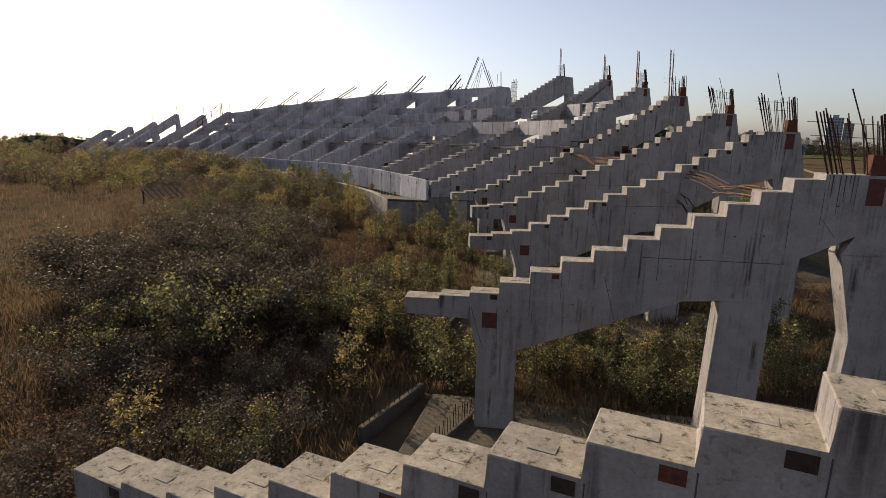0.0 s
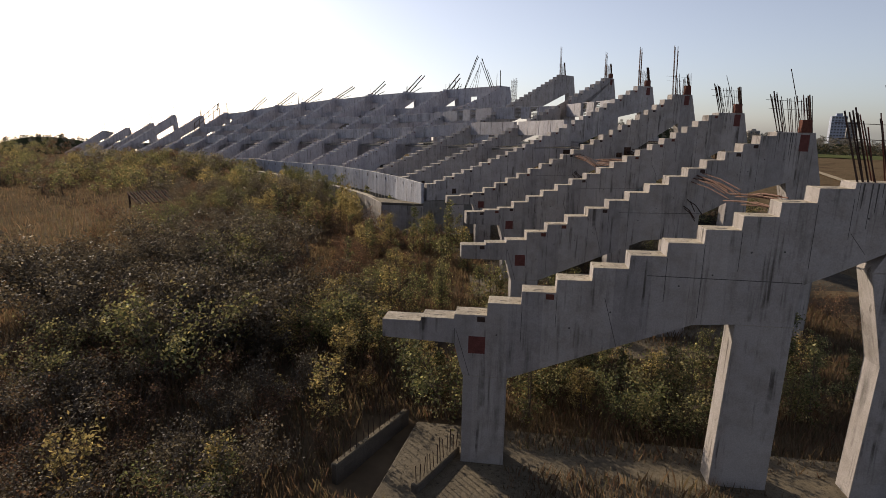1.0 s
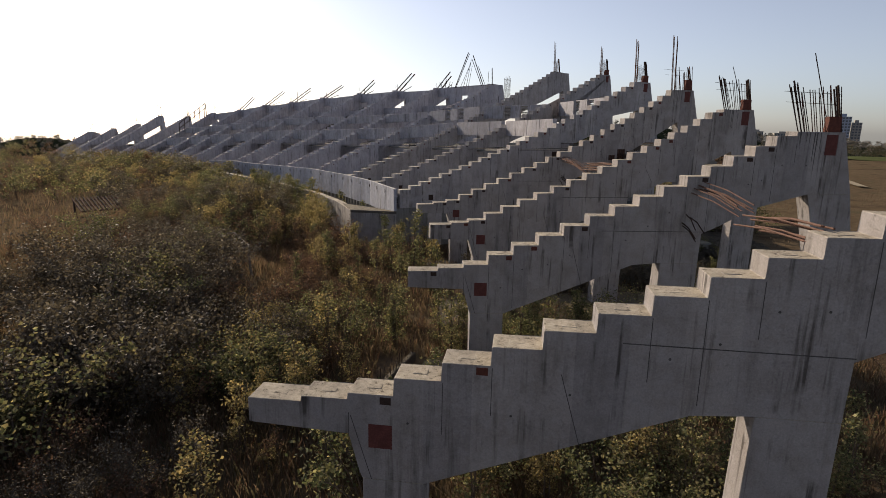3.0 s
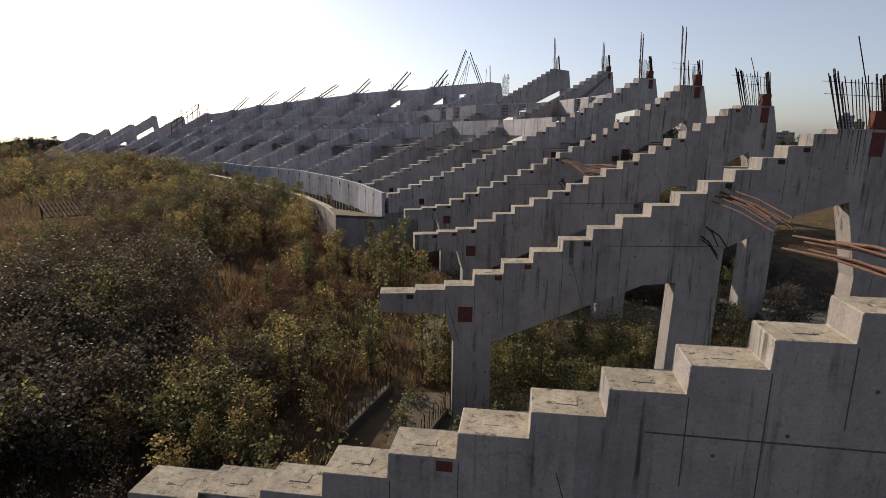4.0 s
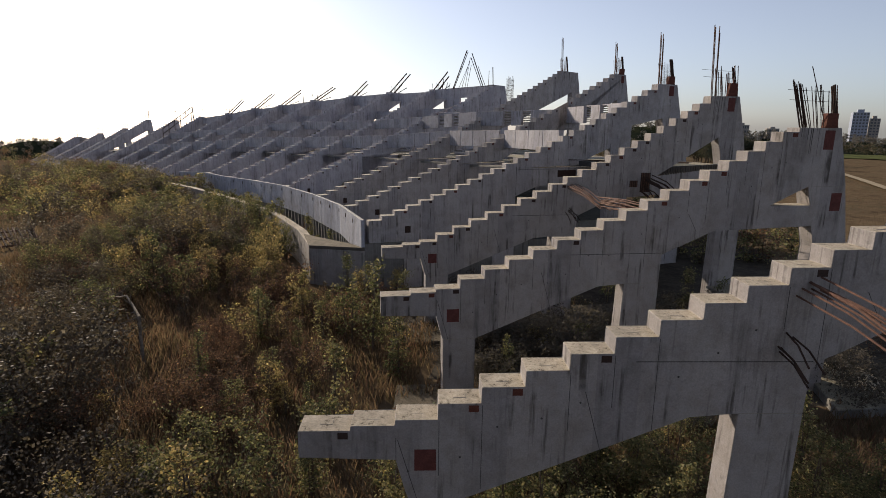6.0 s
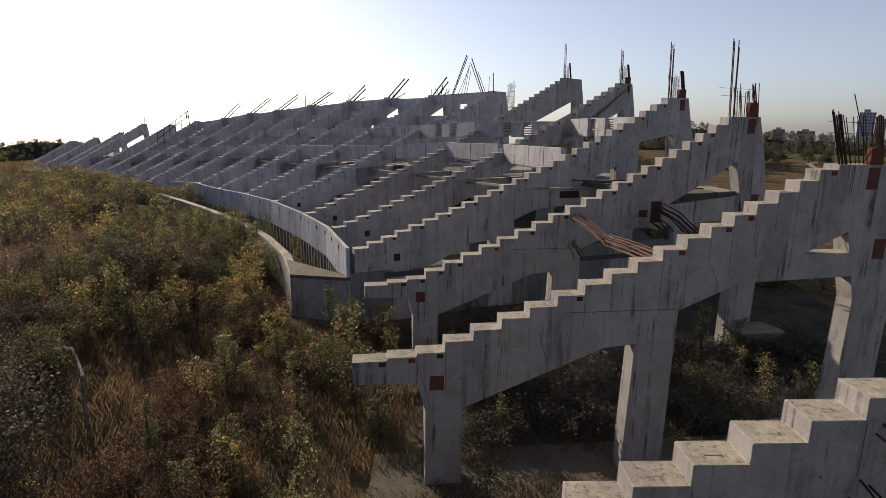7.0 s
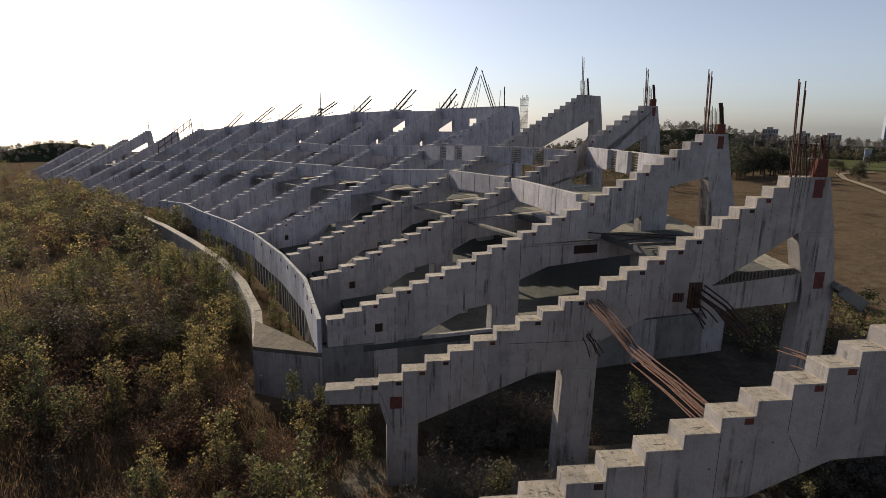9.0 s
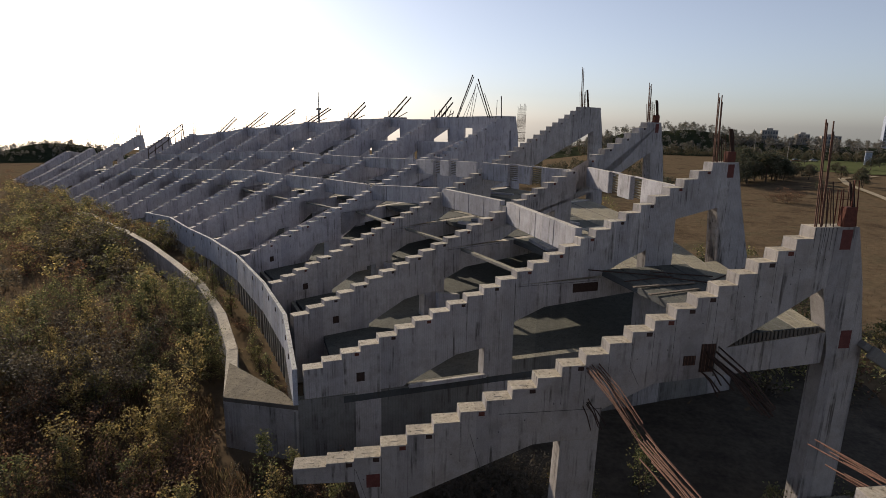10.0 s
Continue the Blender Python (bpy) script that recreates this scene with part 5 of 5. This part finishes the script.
for x, y, size in ((80.5, 168, 0.62), (78.4, 163, 0.45), (83, 184, 0.5), (95, 214, 0.45), (112, 228, 0.55), (64, 152, 0.3), (100, 250, 0.6), (132, 262, 0.5)):
    put_tree(x, y, size)


def block_of_flats(x, y, w, d, h, storeys, bays, mat, label, turn=0.0):
    ob = thing("apartment_building", Matrix.Translation((x, y, ground_z(x, y))) @ Matrix.Rotation(turn, 4, "Z"), label, "building", "far buildings")
    front = part("wall", box(-w / 2, w / 2, 0, d, -1, h, 0.05), mat, ob)
    part("roof", box(-w * 0.2, w * 0.2, d * 0.3, d * 0.7, h, h + 0.07 * h, 0.05), mat, ob)
    for s in range(storeys):
        for b in range(bays):
            px, pz = -w / 2 + w * (b + 0.5) / bays, h * (s + 0.5) / storeys
            part("window", box(px - 0.3 * w / bays, px + 0.3 * w / bays, -0.06, 0.05, pz - 0.3 * h / storeys, pz + 0.25 * h / storeys), WINDOW, front)
    return ob


block_of_flats(359, 692, 15, 14, 46, 14, 5, FACADE_BLUE, "distant high-rise with dark blue and pale facade", -0.3)
block_of_flats(375, 694, 9, 14, 40, 13, 3, FACADE, "distant pale high-rise block of flats", -0.3)
for x, y, w, h in ((157, 453, 10, 19.5), (180, 456, 8, 17.5), (203, 467, 12, 17)):
    block_of_flats(x, y, w, 9, h, 6, 6, FACADE, "distant pale low block of flats among trees", -0.2)

# things on and beside the far lawn
x0, y0 = 151.3, 310.3
ob = thing("utility_tower", Matrix.Translation((x0, y0, ground_z(x0, y0) + 0.2)) @ Matrix.Rotation(-0.4, 4, "Z"), "small grey-blue utility tower with a pale roof on the lawn", "tower")
part("wall", box(-1.3, 1.3, -1.3, 1.3, -0.5, 5.8, 0.05), FACADE_BLUE, ob)
part("roof", box(-1.5, 1.5, -1.5, 1.5, 5.8, 6.5, 0.15), FACADE, ob, "pale flat roof")
part("door", box(-0.5, 0.5, -1.36, -1.25, -0.2, 2.0), DARKRUST, ob)


def street_lamp(x, y, h):
    ob = thing("street_lamp", Matrix.Translation((x, y, ground_z(x, y))), "tall grey steel street lamp beside the lawn", "street lamp", "street lamps")
    part("pole", rod(bmesh.new(), (0, 0, -0.3), (0, 0, h), 0.14, 6, 0.08), FACADE, ob)
    part("arm", bar((0, 0, h - 0.05), (1.6, 0, h + 0.25), 0.06, 5), FACADE, ob)
    part("lamp_head", box(1.2, 2.1, -0.18, 0.18, h + 0.12, h + 0.3, 0.04), FACADE, ob)


for x, y, h in ((124, 330, 11), (148, 348, 11), (98, 300, 11), (176, 372, 11)):
    street_lamp(x, y, h)


def parked_car(x, y, turn, mat, label):
    ob = thing("car", Matrix.Translation((x, y, ground_z(x, y) + 0.25)) @ Matrix.Rotation(turn, 4, "Z"), label, "car", "parked cars")
    part("body", extruded([(-2.1, 0.35), (-2.05, 0.85), (-1.2, 0.95), (1.0, 0.95), (2.05, 0.8), (2.1, 0.35)], -0.85, 0.85, 0.08), mat, ob)
    part("cabin", extruded([(-1.5, 0.93), (-1.1, 1.45), (0.4, 1.48), (1.05, 0.93)], -0.75, 0.75, 0.06), WINDOW, ob, "dark glazed cabin")
    for u in (-1.3, 1.3):
        for v in (-0.86, 0.70):
            part("wheel", rod(bmesh.new(), (u, v, 0.32), (u, v + 0.16, 0.32), 0.32, 10), DARKRUST, ob)


for x, y, turn, mat, label in ((97.5, 262.8, 0.3, FACADE, "pale parked car at the edge of the lawn"), (101, 270, 0.5, FACADE_BLUE, "dark blue parked car at the edge of the lawn"), (126.6, 318, 0.2, FACADE, "white parked car beyond the lawn"), (121, 312, 0.2, PLATE, "dark red parked car beyond the lawn"), (133, 322, 0.3, FACADE, "white parked car beyond the lawn")):
    parked_car(x, y, turn, mat, label)

# the television tower far behind the stand
ob = thing("television_tower", Matrix.Translation((-225, 563, 0)), "slender distant concrete television tower with a needle mast", "tower")
bm = bmesh.new()
rod(bm, (0, 0, -25), (0, 0, 25), 1.6, 12, 0.9)
part("shaft", bm, FACADE, ob)
bm = bmesh.new()
rod(bm, (0, 0, 22.5), (0, 0, 24.6), 2.9, 14, 2.2)
part("pod", bm, FACADE, ob)
bm = bmesh.new()
rod(bm, (0, 0, 25), (0, 0, 41), 0.6, 8, 0.2)
part("mast", bm, FACADE, ob)


# ---- odd things lying about ----
ob = thing("broken_slab", m4 @ Matrix.Translation((16.3, 0.1, 6.95)) @ Matrix.Rotation(0.55, 4, "Y") @ Matrix.Rotation(0.12, 4, "X"), "broken pale concrete slab hanging beside the frame's rear leg", "slab")
part("slab_piece", prism([(-0.4, -0.4), (0.9, -0.6), (1.0, 0.6), (-0.3, 0.7)], -0.12, 0.12, 0.02), SLAB, ob)
part("slab_edge", prism([(-0.2, -0.55), (0.9, -0.70), (0.9, -0.60), (-0.2, -0.43)], -0.28, 0.16, 0.02), SLAB, ob)
lr = random.Random(77)
for j in range(9):
    f, g = lr.uniform(0.1, 0.9), lr.uniform(0.15, 0.9)
    c = pa[0].lerp(pa[1], f).lerp(pb[0].lerp(pb[1], f), g)
    z = lerp(7.69, 7.3, g) + 0.02
    turn = 0.45 + lr.uniform(-.9, .9)
    if j < 3:
        ob = thing("loose_board", Matrix.Translation((c.x, c.y, z + 0.03)) @ Matrix.Rotation(turn, 4, "Z"), "weathered grey board lying on the concrete planks", "board", "loose boards")
        ln = lr.uniform(0.8, 1.6)
        part("board", box(-ln, ln, -0.07, 0.07, -0.05, 0.0, 0.006), WOOD, ob)
    else:
        ob = thing("loose_rebar", Matrix.Translation((c.x, c.y, z)) @ Matrix.Rotation(turn, 4, "Z"), "dark rusty bar lying on the concrete planks", "rebar", "loose bars")
        ln = lr.uniform(1.0, 2.0)
        part("rebar", bar((-ln, 0, 0.01), (ln, 0, 0.05), 0.03, 5), DARKRUST, ob)
x0, y0 = -28.4, 29.4
ob = thing("rusty_grating", Matrix.Translation((x0, y0, ground_z(x0, y0))) @ Matrix.Rotation(0.95, 4, "Z"), "rusty ribbed steel rack sunk in dry bushes", "grating")
for v in (-0.85, 0.0, 0.85):
    part("cross_bar", bar((-1.5, v, 0.62 + 0.35 * v), (1.5, v, 0.62 + 0.35 * v), 0.06, 6), RUST, ob)
for j in range(13):
    u = -1.44 + 0.24 * j
    part("rib", extruded([(-1.1, 0.27), (-1.1, 0.37), (1.1, 1.14), (1.1, 1.04)], u - 0.045, u + 0.045, 0.01), (RUST, DARKRUST)[j % 2], ob).matrix_local = Matrix.Rotation(radians(90), 4, "Z")
for u in (-1.4, 1.4):
    part("post", box(u - 0.06, u + 0.06, 0.75, 0.9, -0.5, 0.95, 0.01), DARKRUST, ob)


def fallen_branch(points, thick, twigs):
    r = random.Random(int(points[0][0] * 10) + 900)
    ps = [Vector(p) for p in points]
    ob = thing("fallen_branch", Matrix.Translation(ps[0]), "bare grey fallen branch lying across the bank", "branch", "fallen branches")
    n = len(ps) - 1
    line = []
    for j in range(n):
        a, b = ps[j] - ps[0], ps[j + 1] - ps[0]
        line += [a, a.lerp(b, 0.5) + Vector((r.uniform(-.08, .08), r.uniform(-.08, .08), r.uniform(-.08, .05)))]
        for _ in range(twigs):
            q = a.lerp(b, r.uniform(0.2, 1.0))
            tip = q + Vector((r.uniform(-.5, .5), r.uniform(-.5, .5), r.uniform(-.4, .6)))
            tm = bmesh.new()
            rod(tm, q, tip, 0.02, 4, 0.007)
            part("twig", tm, WOOD, ob)
    line.append(ps[-1] - ps[0])
    bm = bmesh.new()
    rings = []
    for j, p in enumerate(line):
        q = (line[min(j + 1, len(line) - 1)] - line[max(j - 1, 0)]).to_track_quat("Z", "Y")
        w = thick * (1 - 0.7 * j / (len(line) - 1))
        rings.append([bm.verts.new(p + q @ Vector((w * math.cos(k * math.tau / 7), w * math.sin(k * math.tau / 7), 0))) for k in range(7)])
    for lo, hi in zip(rings, rings[1:]):
        for k in range(7):
            bm.faces.new((lo[k], lo[(k + 1) % 7], hi[(k + 1) % 7], hi[k]))
    bm.faces.new(rings[0][::-1]), bm.faces.new(rings[-1])
    part("wood", bm, WOOD, ob)


fallen_branch([(-13.2, 16.5, 0.8), (-12.9, 16.9, 1.6), (-12.0, 17.3, 2.05), (-10.9, 17.6, 2.5)], 0.075, 2)
fallen_branch([(-10.6, 17.2, 0.9), (-10.9, 17.6, 2.5), (-12.2, 18.7, 2.9), (-13.7, 19.9, 2.4)], 0.07, 3)
fallen_branch([(-14.4, 15.4, 0.9), (-13.2, 16.0, 1.5), (-12.2, 16.6, 1.75)], 0.05, 2)
fallen_branch([(-13.6, 13.8, 0.9), (-12.6, 14.4, 1.2), (-11.4, 14.8, 1.6)], 0.05, 2)
fallen_branch([(-18.3, 28.6, 1.6), (-17.5, 29.0, 2.2), (-16.6, 29.4, 2.7)], 0.06, 2)
bx, by = 13.6, 29.6
ob = thing("concrete_block", Matrix.Translation((bx, by, ground_z(bx, by))) @ Matrix.Rotation(0.35, 4, "Z"), "weathered concrete foundation block among weeds", "block")
part("block_body", box(-1.0, 1.0, -0.6, 0.6, -0.4, 1.5, 0.04), SLAB, ob)
part("block_cap", box(-1.1, 1.1, -0.7, 0.7, 1.5, 1.62, 0.02), SLAB, ob)
